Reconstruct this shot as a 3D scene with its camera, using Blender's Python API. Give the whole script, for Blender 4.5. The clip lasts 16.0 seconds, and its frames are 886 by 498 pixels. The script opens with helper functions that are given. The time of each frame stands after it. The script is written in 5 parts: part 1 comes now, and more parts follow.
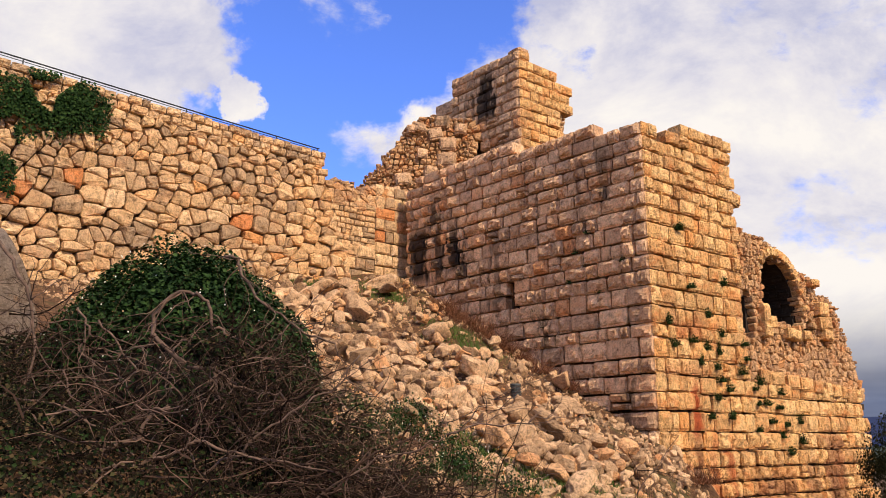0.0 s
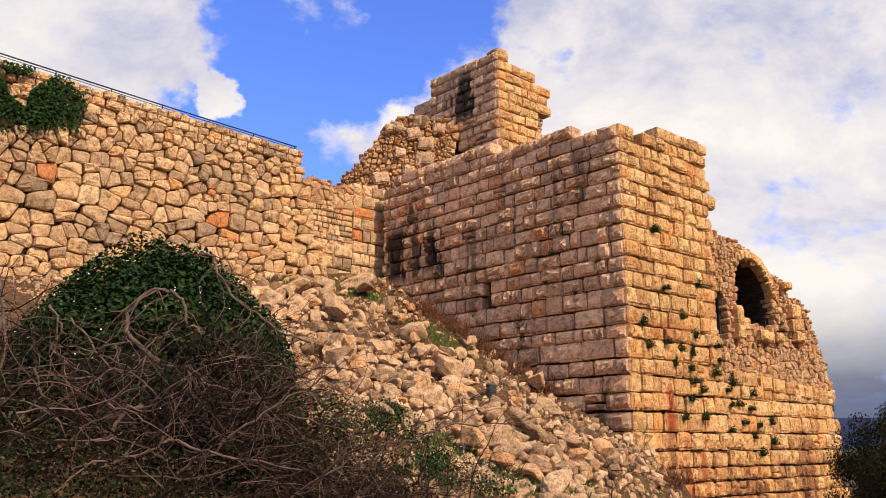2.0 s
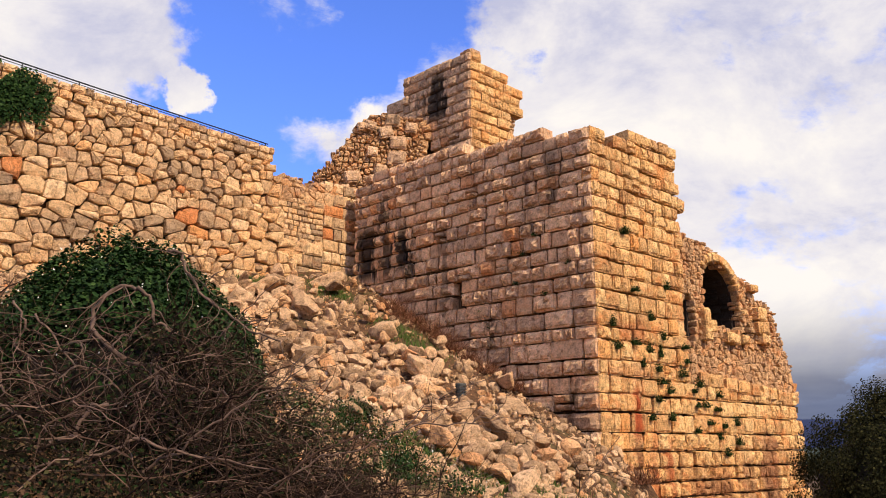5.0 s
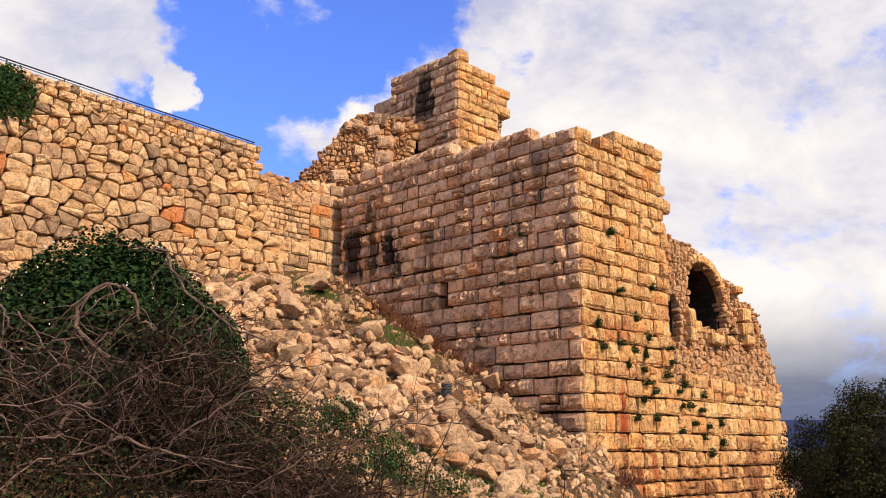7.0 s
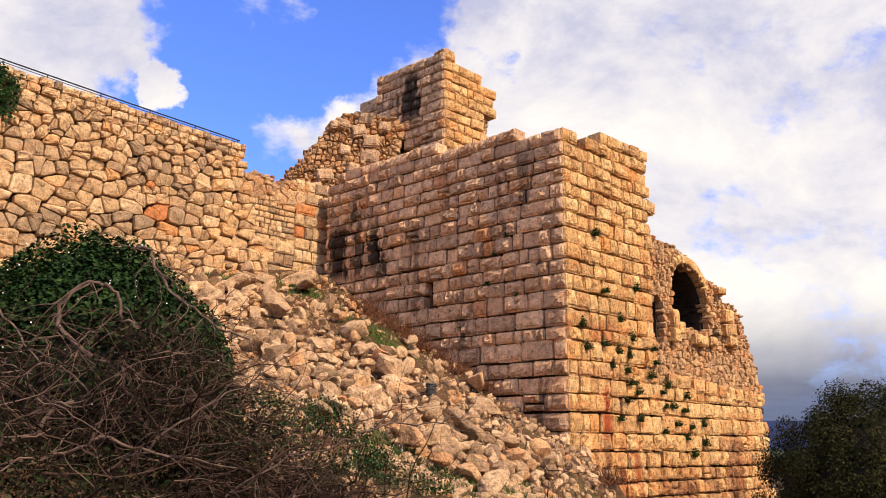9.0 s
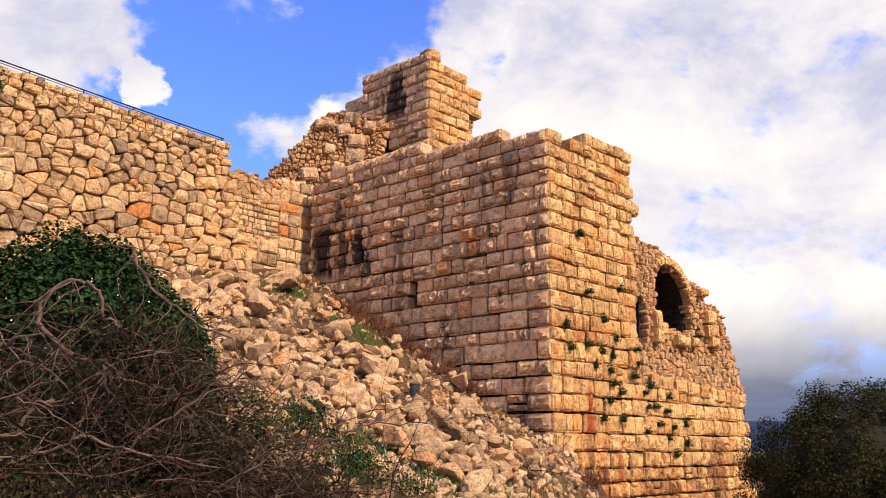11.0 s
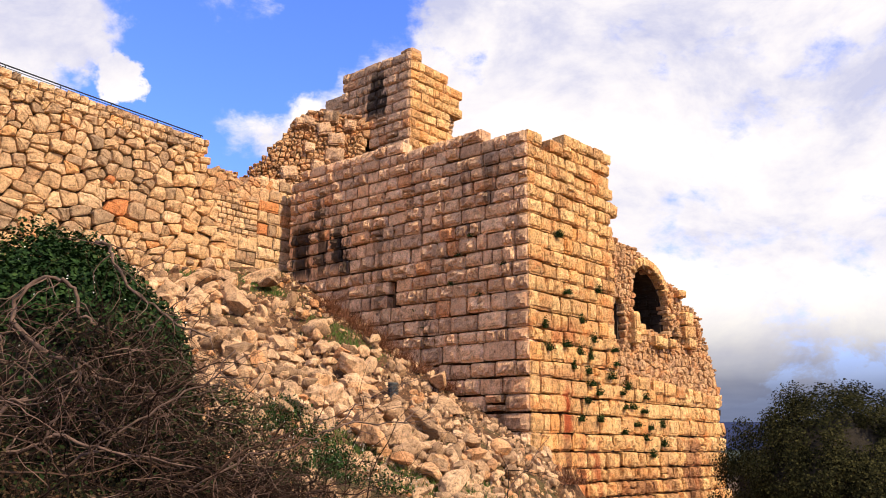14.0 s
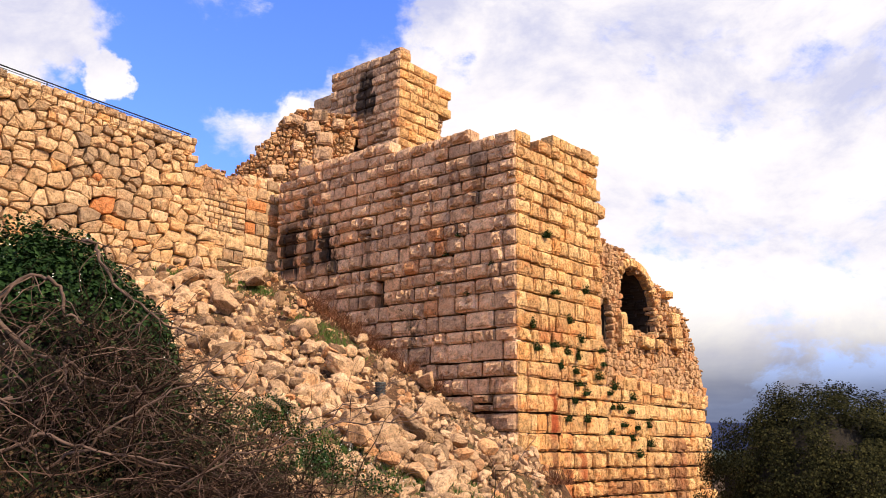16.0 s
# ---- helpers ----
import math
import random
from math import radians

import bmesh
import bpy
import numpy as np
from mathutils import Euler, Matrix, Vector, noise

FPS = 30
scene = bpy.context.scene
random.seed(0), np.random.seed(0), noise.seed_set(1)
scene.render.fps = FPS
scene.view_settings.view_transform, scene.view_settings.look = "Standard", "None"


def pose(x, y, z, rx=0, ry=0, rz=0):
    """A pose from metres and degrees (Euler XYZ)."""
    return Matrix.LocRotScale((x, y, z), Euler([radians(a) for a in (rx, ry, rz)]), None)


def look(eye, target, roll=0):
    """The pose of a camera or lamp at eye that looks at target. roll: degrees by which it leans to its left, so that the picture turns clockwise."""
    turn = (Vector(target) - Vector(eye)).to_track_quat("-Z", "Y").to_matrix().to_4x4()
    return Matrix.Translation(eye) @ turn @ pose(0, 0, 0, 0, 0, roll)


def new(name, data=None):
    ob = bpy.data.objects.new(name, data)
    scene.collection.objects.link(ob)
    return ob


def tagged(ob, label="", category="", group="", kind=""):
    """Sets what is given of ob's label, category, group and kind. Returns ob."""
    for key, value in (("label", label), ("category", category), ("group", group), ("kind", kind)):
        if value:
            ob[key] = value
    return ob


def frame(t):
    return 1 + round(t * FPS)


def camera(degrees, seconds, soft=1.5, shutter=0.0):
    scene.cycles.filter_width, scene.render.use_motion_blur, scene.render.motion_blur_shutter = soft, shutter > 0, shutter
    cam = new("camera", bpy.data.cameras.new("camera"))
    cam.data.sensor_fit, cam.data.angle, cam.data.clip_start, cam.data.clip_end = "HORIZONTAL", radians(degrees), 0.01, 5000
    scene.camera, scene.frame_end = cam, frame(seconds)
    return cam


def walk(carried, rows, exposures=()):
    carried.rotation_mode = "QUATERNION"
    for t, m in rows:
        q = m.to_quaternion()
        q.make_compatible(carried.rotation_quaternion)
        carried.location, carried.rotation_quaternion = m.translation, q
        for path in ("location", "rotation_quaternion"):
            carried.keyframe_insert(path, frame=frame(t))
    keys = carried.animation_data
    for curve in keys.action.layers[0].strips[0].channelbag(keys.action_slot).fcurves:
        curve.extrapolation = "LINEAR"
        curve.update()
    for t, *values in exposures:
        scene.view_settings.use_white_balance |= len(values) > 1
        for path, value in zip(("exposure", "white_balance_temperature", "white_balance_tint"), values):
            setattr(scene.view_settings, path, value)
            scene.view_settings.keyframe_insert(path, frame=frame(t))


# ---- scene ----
cam = camera(55.19, 16.0, soft=0.4)
walk(cam, [
    (0.0, pose(0, 0, 1.6, 103.056, 0.276, 4.585)), (0.5, pose(0, 0, 1.6, 103.049, 0.236, 4.199)),
    (1.0, pose(0, 0, 1.6, 103.043, 0.197, 3.777)), (1.5, pose(0, 0, 1.6, 103.038, 0.159, 3.332)),
    (2.0, pose(0, 0, 1.6, 103.033, 0.123, 2.961)), (2.5, pose(0, 0, 1.6, 103.028, 0.087, 2.596)),
    (3.0, pose(0, 0, 1.6, 103.023, 0.053, 2.246)), (3.5, pose(0, 0, 1.6, 103.019, 0.020, 1.924)),
    (4.0, pose(0, 0, 1.6, 103.015, -0.012, 1.557)), (6.5, pose(0, 0, 1.6, 102.999, -0.161, 0.173)),
    (7.0, pose(0, 0, 1.6, 102.997, -0.188, -0.045)), (7.5, pose(0, 0, 1.6, 102.995, -0.215, -0.309)),
    (8.0, pose(0, 0, 1.6, 102.993, -0.241, -0.580)), (8.5, pose(0, 0, 1.6, 102.991, -0.267, -0.824)),
    (9.0, pose(0, 0, 1.6, 102.990, -0.292, -1.090)), (11.5, pose(0, 0, 1.6, 102.985, -0.414, -2.416)),
    (12.0, pose(0, 0, 1.6, 102.985, -0.438, -2.628)), (12.5, pose(0, 0, 1.6, 102.985, -0.461, -2.888)),
    (13.0, pose(0, 0, 1.6, 102.985, -0.485, -3.158)), (13.5, pose(0, 0, 1.6, 102.985, -0.508, -3.406)),
    (14.0, pose(0, 0, 1.6, 102.985, -0.532, -3.646)), (14.5, pose(0, 0, 1.6, 102.986, -0.556, -3.838)),
    (15.0, pose(0, 0, 1.6, 102.986, -0.580, -4.058)), (15.5, pose(0, 0, 1.6, 102.986, -0.604, -4.276)),
    (16.0, pose(0, 0, 1.6, 102.987, -0.628, -4.491)),
], exposures=[(0.0, -0.07), (5.0, -0.03), (12.0, 0.11), (16.0, 0.21)])

# ---- world and sun ----
SUN_AZ, SUN_EL = radians(-45.8), radians(39)          # azimuth from +x towards +y
SUN_TO = Vector((math.cos(SUN_AZ) * math.cos(SUN_EL), math.sin(SUN_AZ) * math.cos(SUN_EL), math.sin(SUN_EL)))


class Nodes:
    """Short hand for a node tree."""

    def __init__(self, tree):
        self.tree = tree
        tree.nodes.clear()

    def add(self, kind, operation=""):
        node = self.tree.nodes.new(kind)
        if operation:
            node.operation = operation
        return node

    def put(self, socket, value):
        if isinstance(value, bpy.types.NodeSocket):
            self.tree.links.new(value, socket)
        elif value is not None:
            socket.default_value = value

    def math(self, op, a, b=None, c=None, clamp=False):
        n = self.add("ShaderNodeMath", op)
        n.use_clamp = clamp
        for i, v in enumerate((a, b, c)):
            self.put(n.inputs[i], v)
        return n.outputs[0]

    def vec(self, op, a, b=None, scale=None):
        n = self.add("ShaderNodeVectorMath", op)
        self.put(n.inputs[0], a)
        self.put(n.inputs[1], b)
        if scale is not None:
            self.put(n.inputs["Scale"], scale)
        return n.outputs["Value"] if op in ("DOT_PRODUCT", "LENGTH", "DISTANCE") else n.outputs["Vector"]

    def noise(self, vector, scale, detail=4.0, rough=0.55, distortion=0.0):
        n = self.add("ShaderNodeTexNoise")
        for key, v in (("Vector", vector), ("Scale", scale), ("Detail", detail), ("Roughness", rough), ("Distortion", distortion)):
            self.put(n.inputs[key], v)
        return n.outputs["Fac"]

    def ramp(self, fac, stops, smooth=False):
        n = self.add("ShaderNodeValToRGB")
        els = n.color_ramp.elements
        while len(els) < len(stops):
            els.new(0.5)
        for el, (at, col) in zip(els, stops):
            el.position = at
            el.color = (*col, 1) if len(col) == 3 else col
        if smooth:
            n.color_ramp.interpolation = "EASE"
        self.put(n.inputs[0], fac)
        return n.outputs[0]

    def step(self, value, lo, hi):
        n = self.add("ShaderNodeMapRange")
        n.interpolation_type = "SMOOTHSTEP"
        for i, v in enumerate((value, lo, hi, 0.0, 1.0)):
            self.put(n.inputs[i], v)
        return n.outputs[0]

    def mix(self, fac, a, b, mode="MIX"):
        n = self.add("ShaderNodeMix")
        n.data_type, n.blend_type, n.clamp_factor = "RGBA", mode, True
        self.put(n.inputs[0], fac)
        self.put(n.inputs[6], a if not isinstance(a, tuple) else (*a, 1))
        self.put(n.inputs[7], b if not isinstance(b, tuple) else (*b, 1))
        return n.outputs[2]


world = bpy.data.worlds.new("sky")
scene.world = world
world.use_nodes = True
W = Nodes(world.node_tree)
way = W.add("ShaderNodeTexCoord").outputs["Generated"]
sky = W.add("ShaderNodeTexSky")
sky.sky_type, sky.sun_disc = "NISHITA", False
sky.sun_elevation, sky.sun_rotation = SUN_EL, math.pi / 2 - SUN_AZ
sky.air_density, sky.dust_density, sky.ozone_density = 1.0, 0.6, 3.0
height = W.vec("DOT_PRODUCT", way, (0, 0, 1))
blue = W.mix(1.0, sky.outputs[0], (0.15, 0.187, 0.345), "MULTIPLY")


drift = W.add("ShaderNodeTexNoise")
for key, v in (("Vector", way), ("Scale", 7.0), ("Detail", 6.0), ("Roughness", 0.6)):
    W.put(drift.inputs[key], v)
ragged_way = W.vec("ADD", way, W.vec("SCALE", W.vec("SUBTRACT", drift.outputs["Color"], (0.5, 0.5, 0.5)), scale=0.22))


def toward(direction, inner, outer):
    """1 in a cone about a direction, falling to 0 at its rim."""
    d = Vector(direction).normalized()
    return W.step(W.vec("DOT_PRODUCT", W.vec("NORMALIZE", ragged_way), tuple(d)), math.cos(radians(outer)), math.cos(radians(inner)))


flat_way = W.vec("MULTIPLY", way, (1.0, 1.0, 1.6))
puff = W.noise(flat_way, 4.6, 7.0, 0.58, 0.25)
wisp = W.noise(flat_way, 13.0, 6.0, 0.62, 0.2)
cover = W.math("ADD", W.math("MULTIPLY", puff, 0.75), W.math("MULTIPLY", wisp, 0.62))
for direction, inner, outer, gain in (
        ((-0.20, 0.875, 0.44), 4, 15, -0.36), ((-0.03, 0.89, 0.45), 2, 8, -0.08), ((0.12, 0.87, 0.47), 2, 6, 0.2), ((-0.466, 0.778, 0.421), 3, 11, 0.31), ((-0.365, 0.829, 0.423), 0, 6, 0.17),
        ((-0.32, 0.83, 0.475), 0, 6, 0.28), ((-0.292, 0.875, 0.387), 0.2, 2.6, 0.62), ((-0.185, 0.862, 0.472), 0.3, 3.4, 0.20), ((-0.167, 0.921, 0.352), 1.0, 5, 0.28),
        ((-0.10, 0.93, 0.36), 1, 4.5, 0.22), ((0.30, 0.88, 0.34), 10, 24, 0.14), ((0.33, 0.91, 0.24), 1, 3.0, -0.09), ((0.26, 0.87, 0.42), 1, 4, -0.05)):
    cover = W.math("ADD", cover, W.math("MULTIPLY", toward(direction, inner, outer), gain))
mask = W.step(cover, 0.52, 0.77)
shade = W.noise(flat_way, 4.2, 7.0, 0.62, 0.3)
cloud = W.ramp(shade, [(0.34, (0.68, 0.69, 0.90)), (0.46, (1.0, 0.96, 1.02)), (0.60, (1.24, 1.17, 1.10))])
low = W.step(height, 0.17, 0.035)
cloud = W.mix(W.math("MULTIPLY", low, 0.95), cloud, W.ramp(W.noise(W.vec("MULTIPLY", way, (1, 1, 6)), 4.0, 4.0, 0.6),
                                                        [(0.35, (0.055, 0.09, 0.21)), (0.7, (0.18, 0.22, 0.36))]))
mask = W.math("MAXIMUM", mask, low)
air = W.mix(mask, blue, cloud)
back = W.add("ShaderNodeBackground")
W.put(back.inputs["Color"], air)
W.put(back.inputs["Strength"], 0.84)
W.put(W.add("ShaderNodeOutputWorld").inputs["Surface"], back.outputs[0])

sun = new("sun", bpy.data.lights.new("sun", "SUN"))
sun.data.energy, sun.data.angle, sun.data.color = 5.0, radians(0.8), (1.0, 0.79, 0.53)
sun.matrix_world = look((0, 0, 60), Vector((0, 0, 60)) - SUN_TO)


# ---- materials ----
def surface(name, rough=0.9):
    m = bpy.data.materials.new(name)
    m.use_nodes = True
    t = Nodes(m.node_tree)
    bsdf = t.add("ShaderNodeBsdfPrincipled")
    bsdf.inputs["Roughness"].default_value = rough
    bsdf.inputs["Specular IOR Level"].default_value = 0.25
    t.put(t.add("ShaderNodeOutputMaterial").inputs["Surface"], bsdf.outputs[0])
    return m, t, bsdf


def bump(t, bsdf, height_socket, strength, distance):
    b = t.add("ShaderNodeBump")
    b.inputs["Strength"].default_value, b.inputs["Distance"].default_value = strength, distance
    t.put(b.inputs["Height"], height_socket)
    t.put(bsdf.inputs["Normal"], b.outputs[0])


BLACK, RUST = (0.022, 0.018, 0.015), (0.37, 0.075, 0.022)
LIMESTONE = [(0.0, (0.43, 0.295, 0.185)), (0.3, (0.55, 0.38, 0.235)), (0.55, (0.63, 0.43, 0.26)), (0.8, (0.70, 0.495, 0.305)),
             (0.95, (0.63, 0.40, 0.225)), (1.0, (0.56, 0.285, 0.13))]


def stone_material(name, stops=LIMESTONE, islands=False, stains=(), grey=0.35, rust=0.0, relief=0.16):
    """Weathered limestone: a tone of its own for each stone, grain, grey lichen, rust and the water stains named:
    (direction along the wall, place along it, half width, bottom, top, colour, strength)."""
    m, t, bsdf = surface(name, 0.92)
    geo = t.add("ShaderNodeNewGeometry")
    at = geo.outputs["Position"]
    rnd = geo.outputs["Random Per Island"] if islands else t.add("ShaderNodeObjectInfo").outputs["Random"]
    col = t.ramp(rnd, stops)
    broad = t.noise(at, 0.9, 4, 0.6)
    patch = t.noise(at, 3.2, 5, 0.65)
    grain = t.noise(at, 15.0, 6, 0.75)
    col = t.mix(t.math("MULTIPLY", t.step(broad, 0.45, 0.68), grey), col, (0.27, 0.205, 0.14))
    col = t.mix(t.math("MULTIPLY", t.step(patch, 0.56, 0.74), 0.55), col, (0.48, 0.26, 0.11))
    col = t.mix(t.math("MULTIPLY", t.step(patch, 0.45, 0.25), 0.45), col, (0.14, 0.115, 0.09))
    col = t.mix(1.0, col, t.ramp(grain, [(0.36, (0.62, 0.58, 0.54)), (0.48, (0.96, 0.95, 0.94)), (0.64, (1.17, 1.16, 1.15))]), "MULTIPLY")
    if rust:
        iron = t.noise(t.vec("MULTIPLY", at, (1.0, 1.0, 1.6)), 1.1, 6, 0.7)
        col = t.mix(t.math("MULTIPLY", t.step(iron, 0.50, 0.66), rust), col, (0.58, 0.235, 0.075))
    streak = t.noise(t.vec("MULTIPLY", at, (2.2, 2.2, 0.35)), 1.3, 4, 0.6)
    for along, place, half, z0, z1, tint, power in stains:
        a = t.math("SUBTRACT", t.vec("DOT_PRODUCT", at, along), place)
        wide = t.math("SUBTRACT", half, t.math("MULTIPLY", t.math("ABSOLUTE", a), 1.0))
        wide = t.step(t.math("ADD", wide, t.math("MULTIPLY", t.math("SUBTRACT", streak, 0.5), 2.6 if tint == BLACK else 0.9)), -0.12, 0.16)
        z = t.vec("DOT_PRODUCT", at, (0, 0, 1))
        tall = t.math("MULTIPLY", t.step(z, z0 - 0.35, z0 + 0.2), t.step(z, z1 + 0.5, z1 - 0.4))
        col = t.mix(t.math("MULTIPLY", t.math("MULTIPLY", wide, tall), power), col, tint)
    pits = t.noise(at, 4.6, 7, 0.74)
    col = t.mix(1.0, col, t.ramp(pits, [(0.33, (0.30, 0.26, 0.23)), (0.43, (0.90, 0.87, 0.83)), (0.62, (1.26, 1.24, 1.20))]), "MULTIPLY")
    t.put(bsdf.inputs["Base Color"], t.mix(1.0, col, (1.15, 1.11, 1.14), "MULTIPLY"))
    rough = t.math("ADD", t.math("MULTIPLY", pits, 0.55), t.math("MULTIPLY", grain, 0.45))
    bump(t, bsdf, rough, 1.0, relief)
    return m


def plain_material(name, low, high, scale, rough=0.85, depth=0.01, metal=0.0):
    m, t, bsdf = surface(name, rough)
    at = t.add("ShaderNodeNewGeometry").outputs["Position"]
    n = t.noise(at, scale, 5, 0.6)
    t.put(bsdf.inputs["Base Color"], t.ramp(n, [(0.3, low), (0.7, high)]))
    bsdf.inputs["Metallic"].default_value = metal
    bump(t, bsdf, t.noise(at, scale * 4, 4, 0.6), 0.5, depth)
    return m


def leaf_material(name, stops, rough=0.6):
    m, t, bsdf = surface(name, rough)
    rnd = t.add("ShaderNodeNewGeometry").outputs["Random Per Island"]
    t.put(bsdf.inputs["Base Color"], t.ramp(rnd, stops))
    bsdf.inputs["Specular IOR Level"].default_value = 0.06
    return m


# ---- the plan: the tower's near corner and the directions of its two faces ----
CORNER = Vector((4.43, 26.63, 0.0))
LEFT_X = Vector((math.cos(radians(-44.5)), math.sin(radians(-44.5)), 0))    # along the shaded face, towards the corner
RIGHT_X = Vector((math.cos(radians(44.5)), math.sin(radians(44.5)), 0))     # along the sunlit face, away from the corner
UP = Vector((0, 0, 1))


def face_frame(origin, along):
    """Local x along a wall, y into it, z up."""
    y = UP.cross(along)
    m = Matrix((along, y, UP)).transposed().to_4x4()
    m.translation = origin
    return m


LEFT = face_frame(CORNER, LEFT_X)
RIGHT = face_frame(CORNER, RIGHT_X)
INNER = CORNER - LEFT_X * 12.32                      # where the shaded face meets the curtain wall
CURTAIN = face_frame(INNER, RIGHT_X)
UPPER = Vector((0.69, 36.99, 0.0))
UPPER_LEFT, UPPER_RIGHT = face_frame(UPPER, LEFT_X), face_frame(UPPER, RIGHT_X)
OUT_LEFT = -UP.cross(LEFT_X)


def ground_height(x, y):
    d = Vector((x, y, 0)) - CORNER
    s, b = min(-d.dot(LEFT_X), 14.0), min(d.dot(OUT_LEFT), 25.0)
    slope = 1.55 + 0.565 * s + max(b, -3.0) * (0.12 - 0.0150 * (s + 4))
    slope -= 0.9 * max(0.0, -b) * max(0.0, min(1.0, (12 - s) / 6))
    slope -= 0.5 * max(0.0, -1.4 - s) * max(0.0, min(1.0, (6.5 - b) / 4))
    slope -= 0.8 * max(0.0, d.length - 22) if b < 0 else 0
    if -3 < s < 12:
        slope -= 0.3 * math.exp(-((b - 5.6 - 0.1 * s) / 2.3) ** 2) * min(1.0, (s + 3) / 2, (12 - s) / 2)
    floor = -0.06 * max(0.0, min(y, 60) - 6) - 0.05 * max(0.0, min(x, 40) - 2) + 0.05 * max(0.0, -x - 3)
    k = 0.8
    h = max(k - abs(slope - floor), 0.0) / k
    z = max(slope, floor) + h * h * k * 0.25
    far = max(abs(x) - 26, abs(y - 20) - 30, 0)
    fade = min(1.0, far / 20)
    z = z * (1 - fade) + fade * (-5.0)
    if far < 20:
        z += 0.16 * noise.noise(Vector((x * 0.7, y * 0.7, 3.1))) + 0.05 * noise.noise(Vector((x * 2.3, y * 2.3, 1.7)))
    return z


# ---- building helpers ----
def mesh_of(name, verts, faces, material, smooth=False):
    me = bpy.data.meshes.new(name)
    me.from_pydata(verts, [], faces)
    me.materials.append(material)
    if smooth:
        me.polygons.foreach_set("use_smooth", [True] * len(faces))
    me.update()
    return me


def under(name, me, parent, world_matrix=None, label="", kind=""):
    """A mesh as a part of parent, at a pose in the world."""
    ob = new(name, me)
    m = world_matrix if world_matrix is not None else Matrix()
    if parent is not None:
        ob.parent = parent
        m = WORLD_OF[parent].inverted() @ m
    ob.matrix_basis = m
    WORLD_OF[ob] = world_matrix if world_matrix is not None else Matrix()
    return tagged(ob, label=label, kind=kind)


WORLD_OF = {}


def thing(name, label, category, at=None, group="", kind=""):
    ob = new(name)
    ob.empty_display_size = 0.2
    WORLD_OF[ob] = at if at is not None else Matrix()
    ob.matrix_basis = WORLD_OF[ob]
    return tagged(ob, label=label, category=category, group=group, kind=kind)


def box_data(verts, faces, lo, hi, m=None):
    n = len(verts)
    for x in (lo[0], hi[0]):
        for y in (lo[1], hi[1]):
            for z in (lo[2], hi[2]):
                v = Vector((x, y, z))
                verts.append(tuple(m @ v) if m else tuple(v))
    for f in ((0, 1, 3, 2), (4, 6, 7, 5), (0, 4, 5, 1), (2, 3, 7, 6), (0, 2, 6, 4), (1, 5, 7, 3)):
        faces.append(tuple(n + i for i in f))


def tube_data(verts, faces, points, radii, sides=4):
    """A tapered tube through points."""
    n0 = len(verts)
    side = Vector((0.31, 0.84, 0.45))
    for i, p in enumerate(points):
        d = (points[min(i + 1, len(points) - 1)] - points[max(i - 1, 0)])
        if d.length < 1e-6:
            d = Vector((0, 0, 1))
        d.normalize()
        a = d.cross(side)
        if a.length < 1e-3:
            a = d.cross(Vector((1, 0, 0)))
        a.normalize()
        b = d.cross(a)
        for k in range(sides):
            w = 2 * math.pi * k / sides
            verts.append(tuple(p + (a * math.cos(w) + b * math.sin(w)) * radii[i]))
    for i in range(len(points) - 1):
        for k in range(sides):
            a, b = n0 + i * sides + k, n0 + i * sides + (k + 1) % sides
            faces.append((a, b, b + sides, a + sides))
    faces.append(tuple(n0 + k for k in reversed(range(sides))))
    faces.append(tuple(n0 + (len(points) - 1) * sides + k for k in range(sides)))


